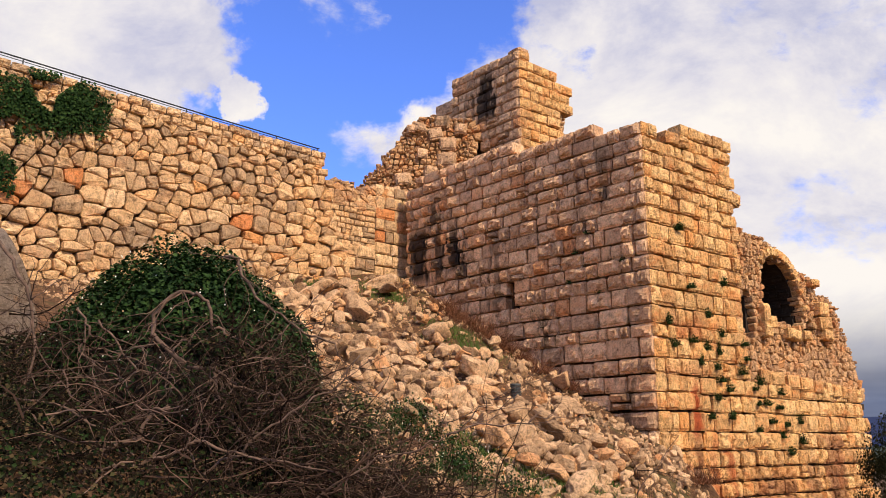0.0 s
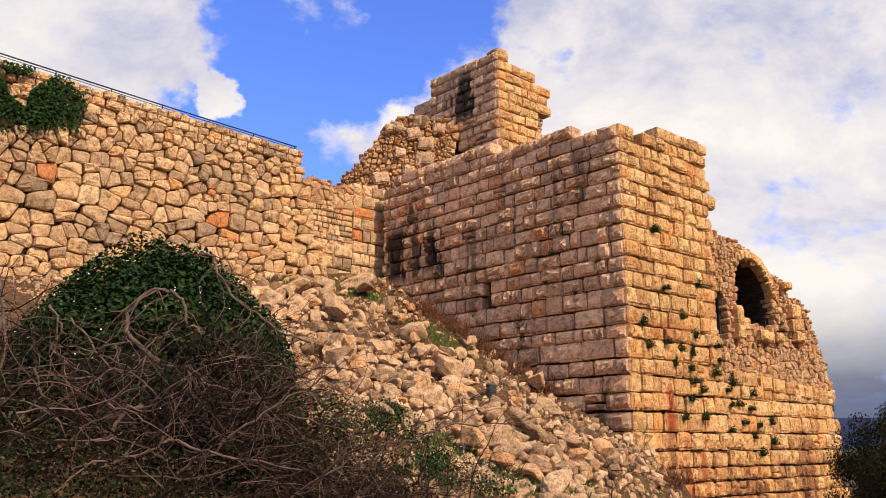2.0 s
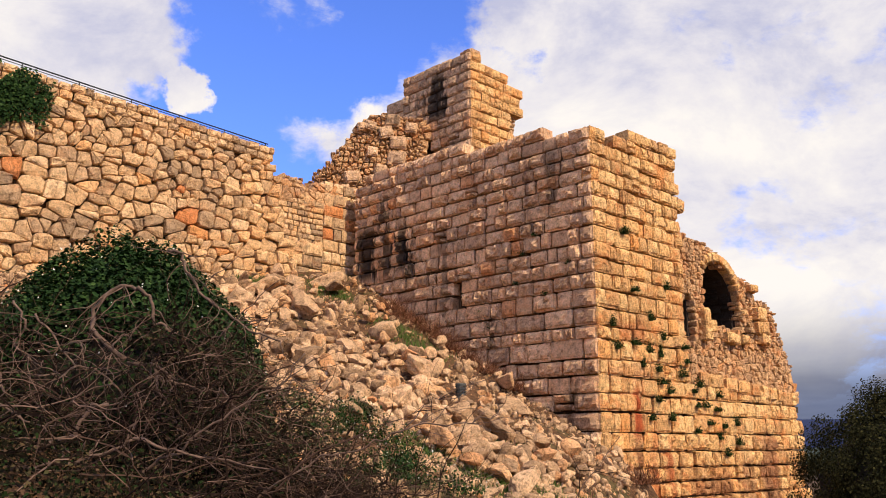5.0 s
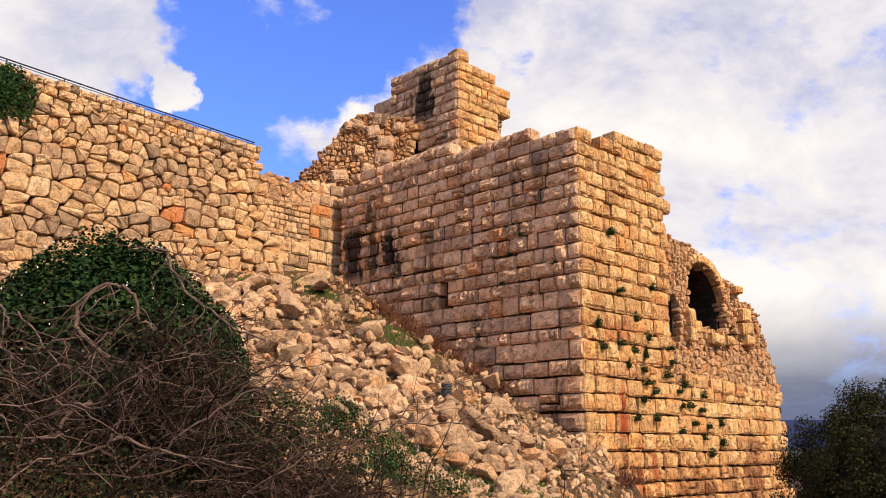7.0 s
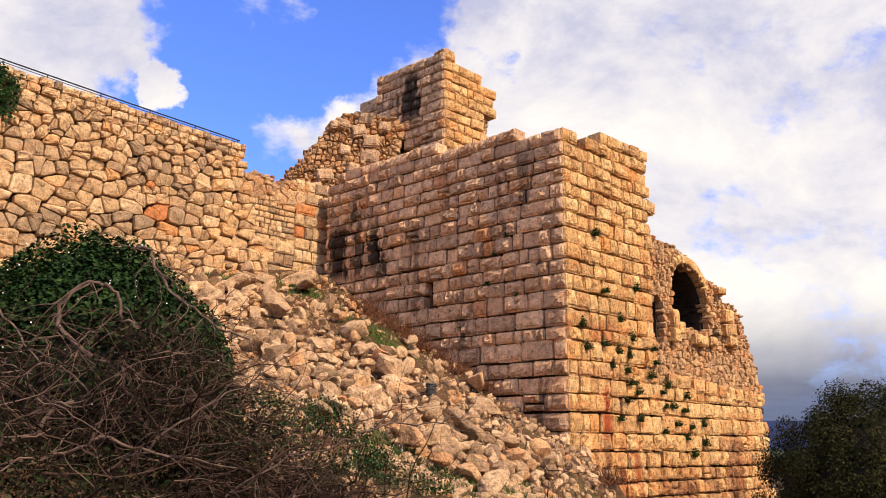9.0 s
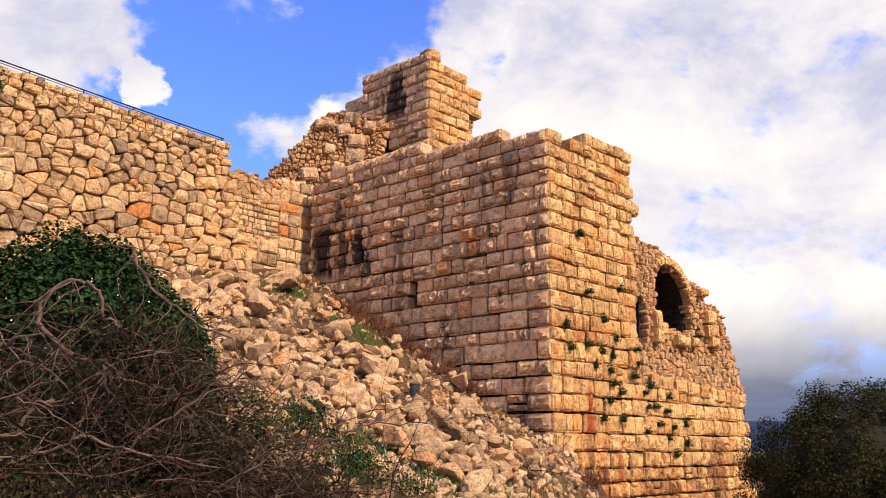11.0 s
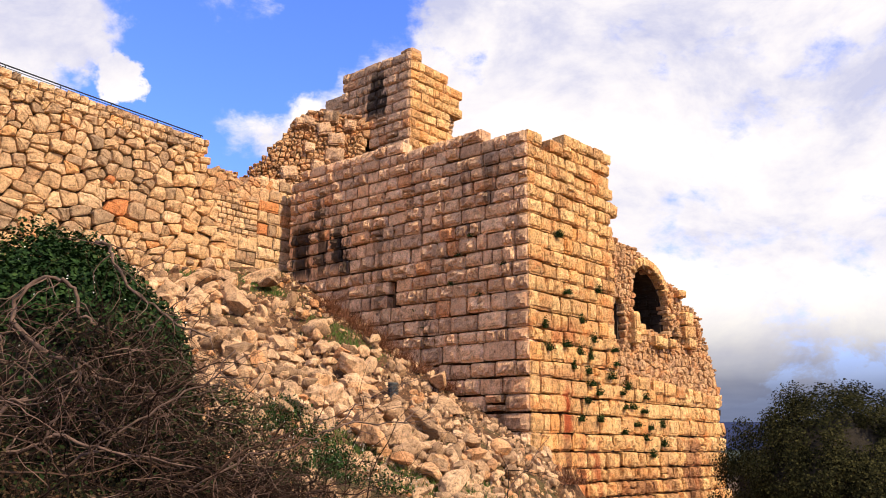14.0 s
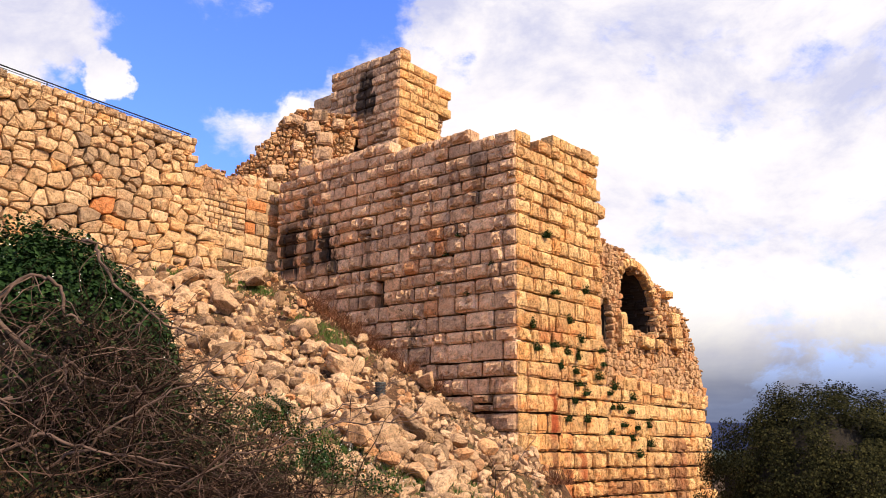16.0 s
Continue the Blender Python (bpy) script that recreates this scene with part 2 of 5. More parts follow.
def block_mesh(seed, material, boss, worn=0.5):
    """A squared block: narrow drafted margin, rough-hewn boss. x and z from -0.5 to 0.5, front at y = 0, back at y = 1.
    worn: how far weather has eaten the edges and the face."""
    r = random.Random(seed)
    a, b, c, d = (r.uniform(0.04, 0.10) for _ in range(4))
    xs = [-0.5, -0.5 + a] + [-0.5 + a * 1.5 + (1 - (a + b) * 1.5) * k / 6 for k in range(7)] + [0.5 - b, 0.5]
    zs = [-0.5, -0.5 + c * 1.3] + [-0.5 + c * 1.95 + (1 - (c + d) * 1.95) * k / 4 for k in range(5)] + [0.5 - d * 1.3, 0.5]
    nx, nz = len(xs), len(zs)
    verts, faces = [], []
    tilt_x, tilt_z = r.uniform(-0.3, 0.3), r.uniform(-0.35, 0.25)
    off = Vector((seed * 3.7, seed * 1.3, 0))
    for j, z in enumerate(zs):
        for i, x in enumerate(xs):
            ring = min(i, j, nx - 1 - i, nz - 1 - j)
            at = Vector((x * 1.4, 0, z)) + off
            rugged = noise.noise(at * 3.1) + 0.6 * noise.noise(at * 7.5)
            z2 = z
            if ring == 0:
                y = r.uniform(0.0, 0.05) * (0.5 + worn)
                k = 1 - worn * 0.05 * r.random()
                x, z2 = x * k, z * (1 - worn * 0.08 * r.random())
                if i in (0, nx - 1) and j in (0, nz - 1):
                    k = 1 - worn * r.uniform(0.03, 0.16)
                    x, z2 = x * k, z2 * k
            elif ring == 1:
                y = 0.012 * rugged + worn * 0.02 * r.uniform(-1, 1)
                x, z2 = x + r.uniform(-0.012, 0.012), z + r.uniform(-0.015, 0.015)
            else:
                y = -boss * (0.7 if ring == 2 else 1.05) * (1 + tilt_x * x * 2 + tilt_z * z * 2) - (0.35 + worn * 0.5) * boss * rugged
                x, z2 = x + r.uniform(-0.02, 0.02), z + r.uniform(-0.025, 0.025)
            verts.append((x, y, z2))
    for j in range(nz - 1):
        for i in range(nx - 1):
            q = j * nx + i
            faces.append((q, q + 1, q + nx + 1, q + nx))
    ring = [i for i in range(nx)] + [j * nx + nx - 1 for j in range(1, nz)] + [(nz - 1) * nx + i for i in range(nx - 2, -1, -1)] + [j * nx for j in range(nz - 2, 0, -1)]
    n = len(verts)
    corners = [0, nx - 1, nx * nz - 1, nx * (nz - 1)]
    for q in corners:
        x, y, z = verts[q]
        verts.append((x, 1.0, z))
    k = [ring.index(q) for q in corners] + [len(ring)]
    for q in range(4):
        seg = [ring[i % len(ring)] for i in range(k[q], k[q + 1] + 1)]
        faces.append(tuple(reversed(seg)) + (n + q, n + (q + 1) % 4))
    return mesh_of("stone_block", verts, faces, material)


def lay_courses(parent, frame_m, joints, left, right, top, blocks, seed, mean=0.78, depth=0.5, skip=None, name="stone_block", gap=1.0, uneven=0.035, split=0.03):
    """Courses of blocks on a wall face: joints are the heights of the bed joints, left and right the ends, top(x) the broken crown."""
    r = random.Random(seed)
    made = 0
    for c in range(len(joints) - 1):
        z0, z1 = joints[c], joints[c + 1]
        x_left, x_right = left(z0), right(z0)
        x = x_left - (r.uniform(0, 0.5) if c % 2 else 0)
        while x < x_right - 0.05:
            w = mean * r.choice((0.62, 0.75, 0.85, 0.95, 1.0, 1.1, 1.3, 1.6)) * (z1 - z0) / 0.5
            if x_right - x - w < 0.35:
                w = x_right - x
            x0, x1 = max(x, x_left), x + w
            x += w
            mid = (x0 + x1) / 2
            if z1 > top(mid) + 0.22 or (skip and skip(x0, x1, z0, z1)) or x1 - x0 < 0.1:
                continue
            wave = 0.055 * noise.noise(Vector((mid * 0.8, z0 * 1.3, seed)))
            halves = [(z0, z1)] if r.random() > split else [(z0, z0 + (z1 - z0) * 0.45), (z0 + (z1 - z0) * 0.45, z1)]
            for a, b in halves:
                me = r.choice(blocks)
                m = frame_m @ pose(mid, r.uniform(-uneven, uneven) * (1 if 0.1 < abs(x0) and 0.1 < abs(x1) else 0.25), (a + b) / 2 + wave, r.uniform(-40, 40) * uneven, r.uniform(-0.9, 0.9), r.uniform(-40, 40) * uneven) @ Matrix.Diagonal(
                    (x1 - x0 - r.uniform(0.012, 0.042) * gap, depth, b - a - r.uniform(0.006, 0.05) * gap, 1))
                under(name, me, parent, m)
                made += 1
    return made


def clip_half(poly, px, pz, nx, nz):
    """The part of a polygon on the side of (px, pz) away from (nx, nz)."""
    out = []
    for i in range(len(poly)):
        ax, az = poly[i]
        bx, bz = poly[(i + 1) % len(poly)]
        da, db = (ax - px) * nx + (az - pz) * nz, (bx - px) * nx + (bz - pz) * nz
        if da <= 0:
            out.append((ax, az))
        if (da < 0 < db) or (db < 0 < da):
            f = da / (da - db)
            out.append((ax + (bx - ax) * f, az + (bz - az) * f))
    return out


def cells(x0, x1, z0, z1, size, seed, squash=1.25, inside=None, jitter=0.24, crown=None, square=0.6, filler=0.2):
    """Stones of a rubble wall: irregular rows of seeds, then the region nearest to each. size(x, z) is a stone's width."""
    r = random.Random(seed)
    seeds = []
    z = z0
    while z < z1:
        h = size((x0 + x1) / 2, z) / squash * r.uniform(0.75, 1.3)
        x = x0 + r.uniform(-0.5, 0) * size(x0, z)
        while x < x1:
            w = size(x, z) * r.choice((0.38, 0.55, 0.75, 1.0, 1.3, 1.9))
            seeds.append((x + w / 2 + r.uniform(-jitter, jitter) * w * 0.5, (z + h / 2 + r.uniform(-jitter, jitter) * h * 0.7 + 0.10 * noise.noise(Vector((x * 0.5, z, seed)))) * squash))
            if r.random() < filler:
                seeds.append((x + w + r.uniform(-0.1, 0.1) * w, (z + h * r.choice((0.0, 1.0)) + r.uniform(-0.1, 0.1) * h) * squash))
            x += w
        z += h
    pts = np.array(seeds)
    out = []
    for i, (px, pz) in enumerate(seeds):
        if inside and not inside(px, pz / squash):
            continue
        d = np.hypot(pts[:, 0] - px, pts[:, 1] - pz)
        near = np.argsort(d)[1:20]
        reach = size(px, pz / squash) * 1.1
        poly = [(px - reach, pz - reach), (px + reach, pz - reach), (px + reach, pz + reach), (px - reach, pz + reach)]
        for j in near:
            qx, qz = seeds[j]
            nx, nz = qx - px, qz - pz
            if abs(nx) > abs(nz):
                nz *= square
            else:
                nx *= square
            poly = clip_half(poly, (px + qx) / 2, (pz + qz) / 2, nx, nz)
            if len(poly) < 3:
                break
        poly = [(x, z / squash) for x, z in poly]
        if crown and len(poly) >= 3:
            poly = clip_half(poly, px, crown(px), 0, 1)
        if len(poly) >= 3 and max(p[1] for p in poly) - min(p[1] for p in poly) > 0.06:
            out.append(poly)
    return out


def cell_stone(poly, r, gap, boss, depth):
    """Vertices and faces of one stone over a cell, about its middle: (middle, verts, faces)."""
    cx, cz = sum(p[0] for p in poly) / len(poly), sum(p[1] for p in poly) / len(poly)
    rim = []
    n = len(poly)
    for i in range(n):
        (ax, az), (bx, bz), (kx, kz) = poly[i - 1], poly[i], poly[(i + 1) % n]
        f = r.uniform(0.07, 0.22)
        for qx, qz in ((bx + (ax - bx) * f, bz + (az - bz) * f), (bx + (kx - bx) * f, bz + (kz - bz) * f)):
            d = math.hypot(qx - cx, qz - cz)
            s = max(0.3, (d - gap * r.uniform(0.6, 1.6)) / d) if d > 1e-6 else 1
            rim.append(((qx - cx) * s, (qz - cz) * s))
    m = len(rim)
    tx, tz = r.uniform(-0.2, 0.2), r.uniform(-0.25, 0.15)
    verts = [(x * 0.9, depth, z * 0.9) for x, z in rim]
    verts += [(x, boss * r.uniform(0.05, 0.5), z) for x, z in rim]
    verts += [(x * 0.94 + r.uniform(-0.01, 0.01), -boss * r.uniform(0.4, 1.0) + tx * x * 0.6 + tz * z * 0.6, z * 0.94 + r.uniform(-0.01, 0.01)) for x, z in rim]
    verts += [(x * 0.62 + r.uniform(-0.015, 0.015), -boss * r.uniform(0.8, 1.3) + tx * x * 0.6 + tz * z * 0.6, z * 0.62 + r.uniform(-0.015, 0.015)) for x, z in rim]
    verts.append((r.uniform(-0.05, 0.05), -boss * r.uniform(0.9, 1.6), r.uniform(-0.03, 0.03)))
    faces = []
    for k in range(m):
        j = (k + 1) % m
        for ring in range(3):
            faces.append((ring * m + k, ring * m + j, (ring + 1) * m + j, (ring + 1) * m + k))
        faces.append((3 * m + k, 3 * m + j, 4 * m))
    return (cx, cz), verts, faces


def rock_mesh(name, seed, material, fine=2):
    """A broken, weathered stone: a ball cut by random planes with blunt edges, then roughened. About one metre across."""
    r = random.Random(seed)
    bm = bmesh.new()
    bmesh.ops.create_icosphere(bm, subdivisions=fine, radius=0.6)
    cuts = []
    for k in range(11):
        n = Vector((r.gauss(0, 1), r.gauss(0, 1), r.gauss(0, 1))).normalized()
        cuts.append((n, r.uniform(0.28, 0.46)))
    off = Vector((seed % 97, 0, 0))
    for v in bm.verts:
        for n, d in cuts:
            over = v.co.dot(n) - d
            if over > 0:
                v.co -= n * over * 0.97
        v.co += v.co.normalized() * (0.05 * noise.noise(v.co * 2.6 + off) + 0.04 * noise.noise(v.co * 7.0 + off))
    me = bpy.data.meshes.new(name)
    bm.to_mesh(me)
    bm.free()
    me.materials.append(material)
    return me


def leaf_data(verts, faces, at, size, r, normal=None):
    """One leaf: a folded four-point blade."""
    n = Vector((r.gauss(0, 1), r.gauss(0, 1), r.gauss(0, 1)))
    if normal is not None:
        n = n.normalized() * 0.8 + normal
    n.normalize()
    a = n.cross(Vector((r.gauss(0, 1), r.gauss(0, 1), r.gauss(0, 1)))).normalized()
    b = n.cross(a)
    k = len(verts)
    w = size * r.uniform(0.35, 0.55)
    verts.extend(tuple(p) for p in (at - a * size * 0.5, at + b * w + n * size * 0.1, at + a * size * 0.55, at - b * w + n * size * 0.1))
    faces.append((k, k + 1, k + 2))
    faces.append((k, k + 2, k + 3))


def joined(name, pieces, material, smooth=False):
    """One mesh out of many (matrix, mesh) pairs."""
    vs, fs, n = [], [], 0
    for m, me in pieces:
        co = np.empty(len(me.vertices) * 3)
        me.vertices.foreach_get("co", co)
        a = np.array(m)
        vs.append(co.reshape(-1, 3) @ a[:3, :3].T + a[:3, 3])
        fs.extend(tuple(n + i for i in p.vertices) for p in me.polygons)
        n += len(me.vertices)
    return mesh_of(name, np.concatenate(vs).tolist(), fs, material, smooth)


# ---- palette ----
S_LEFT = float(CORNER.dot(LEFT_X))
S_RIGHT = float(CORNER.dot(RIGHT_X))
S_UP = float(UPPER.dot(LEFT_X))
# Shaded copy of the ashlar: colour set for the shaded face; stains are real.
M_SHADE_TONED = stone_material("ashlar toned for shade", grey=0.12, rust=0.3, relief=0.09, stains=[
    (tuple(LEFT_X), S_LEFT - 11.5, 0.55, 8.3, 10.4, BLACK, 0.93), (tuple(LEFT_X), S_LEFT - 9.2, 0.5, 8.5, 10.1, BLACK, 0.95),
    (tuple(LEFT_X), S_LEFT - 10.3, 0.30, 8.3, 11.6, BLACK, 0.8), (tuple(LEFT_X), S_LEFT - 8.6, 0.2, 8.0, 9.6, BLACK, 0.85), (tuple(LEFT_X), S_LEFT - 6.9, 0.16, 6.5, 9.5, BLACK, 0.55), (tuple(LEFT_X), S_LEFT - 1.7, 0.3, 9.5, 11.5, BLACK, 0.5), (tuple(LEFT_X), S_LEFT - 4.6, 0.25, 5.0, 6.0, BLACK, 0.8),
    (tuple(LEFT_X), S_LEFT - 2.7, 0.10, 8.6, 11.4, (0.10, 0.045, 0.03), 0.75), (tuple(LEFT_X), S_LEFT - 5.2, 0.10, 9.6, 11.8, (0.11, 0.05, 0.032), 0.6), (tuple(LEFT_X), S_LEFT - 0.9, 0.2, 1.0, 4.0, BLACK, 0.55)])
# Sunlit copy: brighter, yellower colour carries some of the sun; rust is the stone's.
M_SUN_TONED = stone_material("ashlar with sun in its colour", grey=0.2, rust=0.75, relief=0.2, stops=[(0.0, (0.53, 0.31, 0.13)), (0.35, (0.72, 0.465, 0.195)), (0.8, (0.82, 0.565, 0.258)), (1.0, (0.74, 0.39, 0.135))], stains=[
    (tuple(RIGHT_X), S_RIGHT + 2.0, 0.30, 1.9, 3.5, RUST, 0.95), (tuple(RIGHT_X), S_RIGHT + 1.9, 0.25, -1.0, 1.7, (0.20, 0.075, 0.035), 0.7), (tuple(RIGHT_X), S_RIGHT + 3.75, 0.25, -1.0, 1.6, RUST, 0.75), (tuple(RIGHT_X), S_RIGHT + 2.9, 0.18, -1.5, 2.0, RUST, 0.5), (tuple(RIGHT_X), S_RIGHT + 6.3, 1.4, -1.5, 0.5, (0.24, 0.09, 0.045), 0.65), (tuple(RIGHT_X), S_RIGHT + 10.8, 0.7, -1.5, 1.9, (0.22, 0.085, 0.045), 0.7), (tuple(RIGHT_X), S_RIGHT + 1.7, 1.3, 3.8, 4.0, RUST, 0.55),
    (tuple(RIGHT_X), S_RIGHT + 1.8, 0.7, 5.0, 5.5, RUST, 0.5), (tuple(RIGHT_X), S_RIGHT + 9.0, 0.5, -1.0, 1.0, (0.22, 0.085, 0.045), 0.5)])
M_UPPER = stone_material("keep ashlar", stains=[(tuple(LEFT_X), S_UP - 2.3, 0.55, 17.0, 19.2, BLACK, 0.93), (tuple(LEFT_X), S_UP - 3.2, 0.2, 16.5, 18.8, BLACK, 0.6)])
M_CURTAIN = stone_material("curtain boulders", grey=0.12, stops=[(0.0, (0.34, 0.25, 0.155)), (0.2, (0.47, 0.335, 0.195)), (0.45, (0.60, 0.415, 0.22)), (0.7, (0.67, 0.475, 0.26)), (0.93, (0.73, 0.54, 0.315)), (0.97, (0.70, 0.40, 0.16)), (1.0, (0.58, 0.24, 0.09))], rust=0.2)
M_CURTAIN_I = stone_material("curtain small stones", islands=True, grey=0.12, stops=[(0.0, (0.46, 0.32, 0.18)), (0.3, (0.62, 0.43, 0.225)), (0.7, (0.74, 0.53, 0.285)), (1.0, (0.68, 0.40, 0.175))], rust=0.2)
M_CORE = stone_material("mortar core", islands=True, stops=[(0.0, (0.10, 0.066, 0.04)), (1.0, (0.14, 0.092, 0.055))])
M_RUBBLE_I = stone_material("rubble masonry", islands=True, grey=0.15, rust=0.45, stops=[(0.0, (0.42, 0.265, 0.145)), (0.4, (0.54, 0.35, 0.185)), (0.85, (0.62, 0.42, 0.225)), (1.0, (0.56, 0.29, 0.12))])
# Near-black stone colour that stands in for shade inside arch, vault and slit.
M_INNER_SHADE = plain_material("stone with inner shade painted in", (0.018, 0.014, 0.011), (0.06, 0.042, 0.03), 3.0, 0.95, 0.05)
M_ROCK = stone_material("fallen stone", grey=0.2, stops=[(0.0, (0.28, 0.19, 0.11)), (0.35, (0.48, 0.33, 0.19)), (0.80, (0.70, 0.50, 0.30)), (0.90, (0.62, 0.38, 0.19)), (1.0, (0.56, 0.27, 0.11))])
M_ROCK_I = stone_material("fallen rubble", islands=True, grey=0.2, stops=[(0.0, (0.28, 0.19, 0.11)), (0.35, (0.48, 0.33, 0.19)), (0.80, (0.70, 0.50, 0.30)), (0.90, (0.62, 0.38, 0.19)), (1.0, (0.56, 0.27, 0.11))])
M_GREY = stone_material("grey boulder", grey=0.5, stops=[(0.0, (0.17, 0.145, 0.12)), (1.0, (0.22, 0.185, 0.15))])
M_BARK = plain_material("vine bark", (0.05, 0.032, 0.024), (0.20, 0.13, 0.098), 9.0, 0.85, 0.006)
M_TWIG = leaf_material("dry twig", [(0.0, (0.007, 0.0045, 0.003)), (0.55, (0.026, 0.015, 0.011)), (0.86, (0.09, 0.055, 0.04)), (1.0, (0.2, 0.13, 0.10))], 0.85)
# Mostly near-black leaves: deep shade under the brush is put into their colour.
M_UNDER = leaf_material("undergrowth leaf darkened for shade", [(0.0, (0.006, 0.006, 0.003)), (0.55, (0.013, 0.012, 0.006)), (0.80, (0.020, 0.042, 0.012)), (1.0, (0.11, 0.064, 0.038))], 0.85)
M_DRY = leaf_material("dry brush", [(0.0, (0.07, 0.028, 0.015)), (1.0, (0.27, 0.12, 0.065))], 0.85)
M_IVY = leaf_material("ivy leaf", [(0.0, (0.008, 0.020, 0.006)), (0.6, (0.018, 0.046, 0.012)), (1.0, (0.045, 0.085, 0.022))])
M_OAK = leaf_material("oak leaf", [(0.0, (0.010, 0.011, 0.004)), (0.6, (0.024, 0.025, 0.008)), (1.0, (0.065, 0.06, 0.022))], 0.85)
M_WEED = leaf_material("weed leaf", [(0.0, (0.012, 0.026, 0.007)), (1.0, (0.045, 0.07, 0.02))], 0.6)
M_GRASS = leaf_material("grass blade", [(0.0, (0.05, 0.10, 0.02)), (1.0, (0.12, 0.18, 0.045))], 0.6)
M_PETAL = leaf_material("white petal", [(0.0, (0.7, 0.7, 0.62)), (1.0, (0.85, 0.85, 0.8))], 0.6)
# Near-black colour of the added shells that paint shade inside mound and oak.
M_DARK = plain_material("painted inner shade", (0.012, 0.010, 0.007), (0.03, 0.024, 0.016), 6.0, 0.95, 0.05)
M_RAIL = plain_material("painted steel", (0.02, 0.025, 0.03), (0.04, 0.045, 0.05), 15.0, 0.5, 0.002, 0.5)
M_LAMP = plain_material("grey cast metal", (0.05, 0.055, 0.055), (0.10, 0.105, 0.10), 12.0, 0.55, 0.002, 0.4)


# ---- ground ----
def soil_material():
    m, t, bsdf = surface("stony soil", 0.95)
    at = t.add("ShaderNodeNewGeometry").outputs["Position"]
    broad, fine = t.noise(at, 0.6, 5, 0.6), t.noise(at, 9.0, 6, 0.7)
    col = t.ramp(fine, [(0.3, (0.03, 0.016, 0.008)), (0.5, (0.10, 0.05, 0.024)), (0.72, (0.30, 0.165, 0.085))])
    col = t.mix(t.math("MULTIPLY", t.step(broad, 0.52, 0.64), 0.45), col, (0.075, 0.085, 0.03))
    # distance haze, mixed into the colour of the far soil
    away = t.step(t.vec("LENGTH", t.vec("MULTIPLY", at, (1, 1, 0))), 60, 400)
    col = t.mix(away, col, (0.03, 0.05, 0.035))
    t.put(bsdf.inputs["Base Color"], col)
    bump(t, bsdf, fine, 0.9, 0.08)
    return m


M_SOIL = soil_material()


def spread(lo, hi, step, reach):
    """Even steps from lo to hi, then ever wider ones out to reach on both sides."""
    mid = list(np.arange(lo, hi + 1e-6, step))
    grow, d = [], step * 2
    while not grow or grow[-1] < reach:
        grow.append((grow[-1] if grow else 0) + d)
        d *= 1.5
    return [lo - g for g in reversed(grow)] + mid + [hi + g for g in grow]


def build_ground():
    xs, ys = spread(-20, 22, 0.35, 4000), spread(0, 42, 0.35, 4000)
    verts = [(x, y, ground_height(x, y)) for y in ys for x in xs]
    n = len(xs)
    faces = [(j * n + i, j * n + i + 1, (j + 1) * n + i + 1, (j + 1) * n + i) for j in range(len(ys) - 1) for i in range(n - 1)]
    ob = new("ground", mesh_of("ground", verts, faces, M_SOIL, True))
    tagged(ob, "steep stony orange soil slope with scattered gravel", "ground", kind="structure")


build_ground()


def build_ridge():
    """Distant dark ridge on the skyline, with the blue of haze put into its colour."""
    m = plain_material("distant ridge in haze blue", (0.012, 0.022, 0.075), (0.016, 0.03, 0.09), 0.004, 1.0, 0.1)
    verts, faces = [], []
    steps = 60
    for i in range(steps + 1):
        a = radians(-10 + 120 * i / steps)
        x, y = 2600 * math.cos(a), 2600 * math.sin(a)
        top = 72 + 5 * noise.noise(Vector((i * 0.35, 0, 0)))
        verts += [(x * 0.9, y * 0.9, -30), (x, y, top), (x * 1.15, y * 1.15, -30)]
    for i in range(steps):
        for k in (0, 1):
            a = i * 3 + k
            faces.append((a, a + 3, a + 4, a + 1))
    tagged(new("backdrop", mesh_of("backdrop", verts, faces, m, True)), "distant dark ridge on the skyline, coloured blue for haze", "ridge", kind="structure")


build_ridge()

# ---- the tower ----
JOINTS = [-1.6, -1.0, -0.4, 0.2, 0.8, 1.4, 2.0, 2.62, 3.18, 3.74, 4.26, 4.89, 5.32, 5.90, 6.51, 7.02, 7.51, 8.03, 8.59, 9.11, 9.62, 10.10, 10.58, 11.03, 11.52, 12.0, 12.45, 12.9]


def broken_line(points):
    """A function through (x, z) points, level outside them."""
    xs, zs = [p[0] for p in points], [p[1] for p in points]
    return lambda x: float(np.interp(x, xs, zs))


left_top = broken_line([(-12.4, 12.55), (-10.0, 12.95), (-6.3, 12.9), (-6.1, 12.45), (-2.9, 12.45), (-2.3, 12.45), (-2.2, 12.0), (0, 12.02)])
right_top = broken_line([(0, 12.0), (0.75, 12.0), (0.85, 11.5), (1.3, 11.5), (1.4, 12.0), (2.3, 12.0), (2.4, 12.45), (5.3, 12.3)])


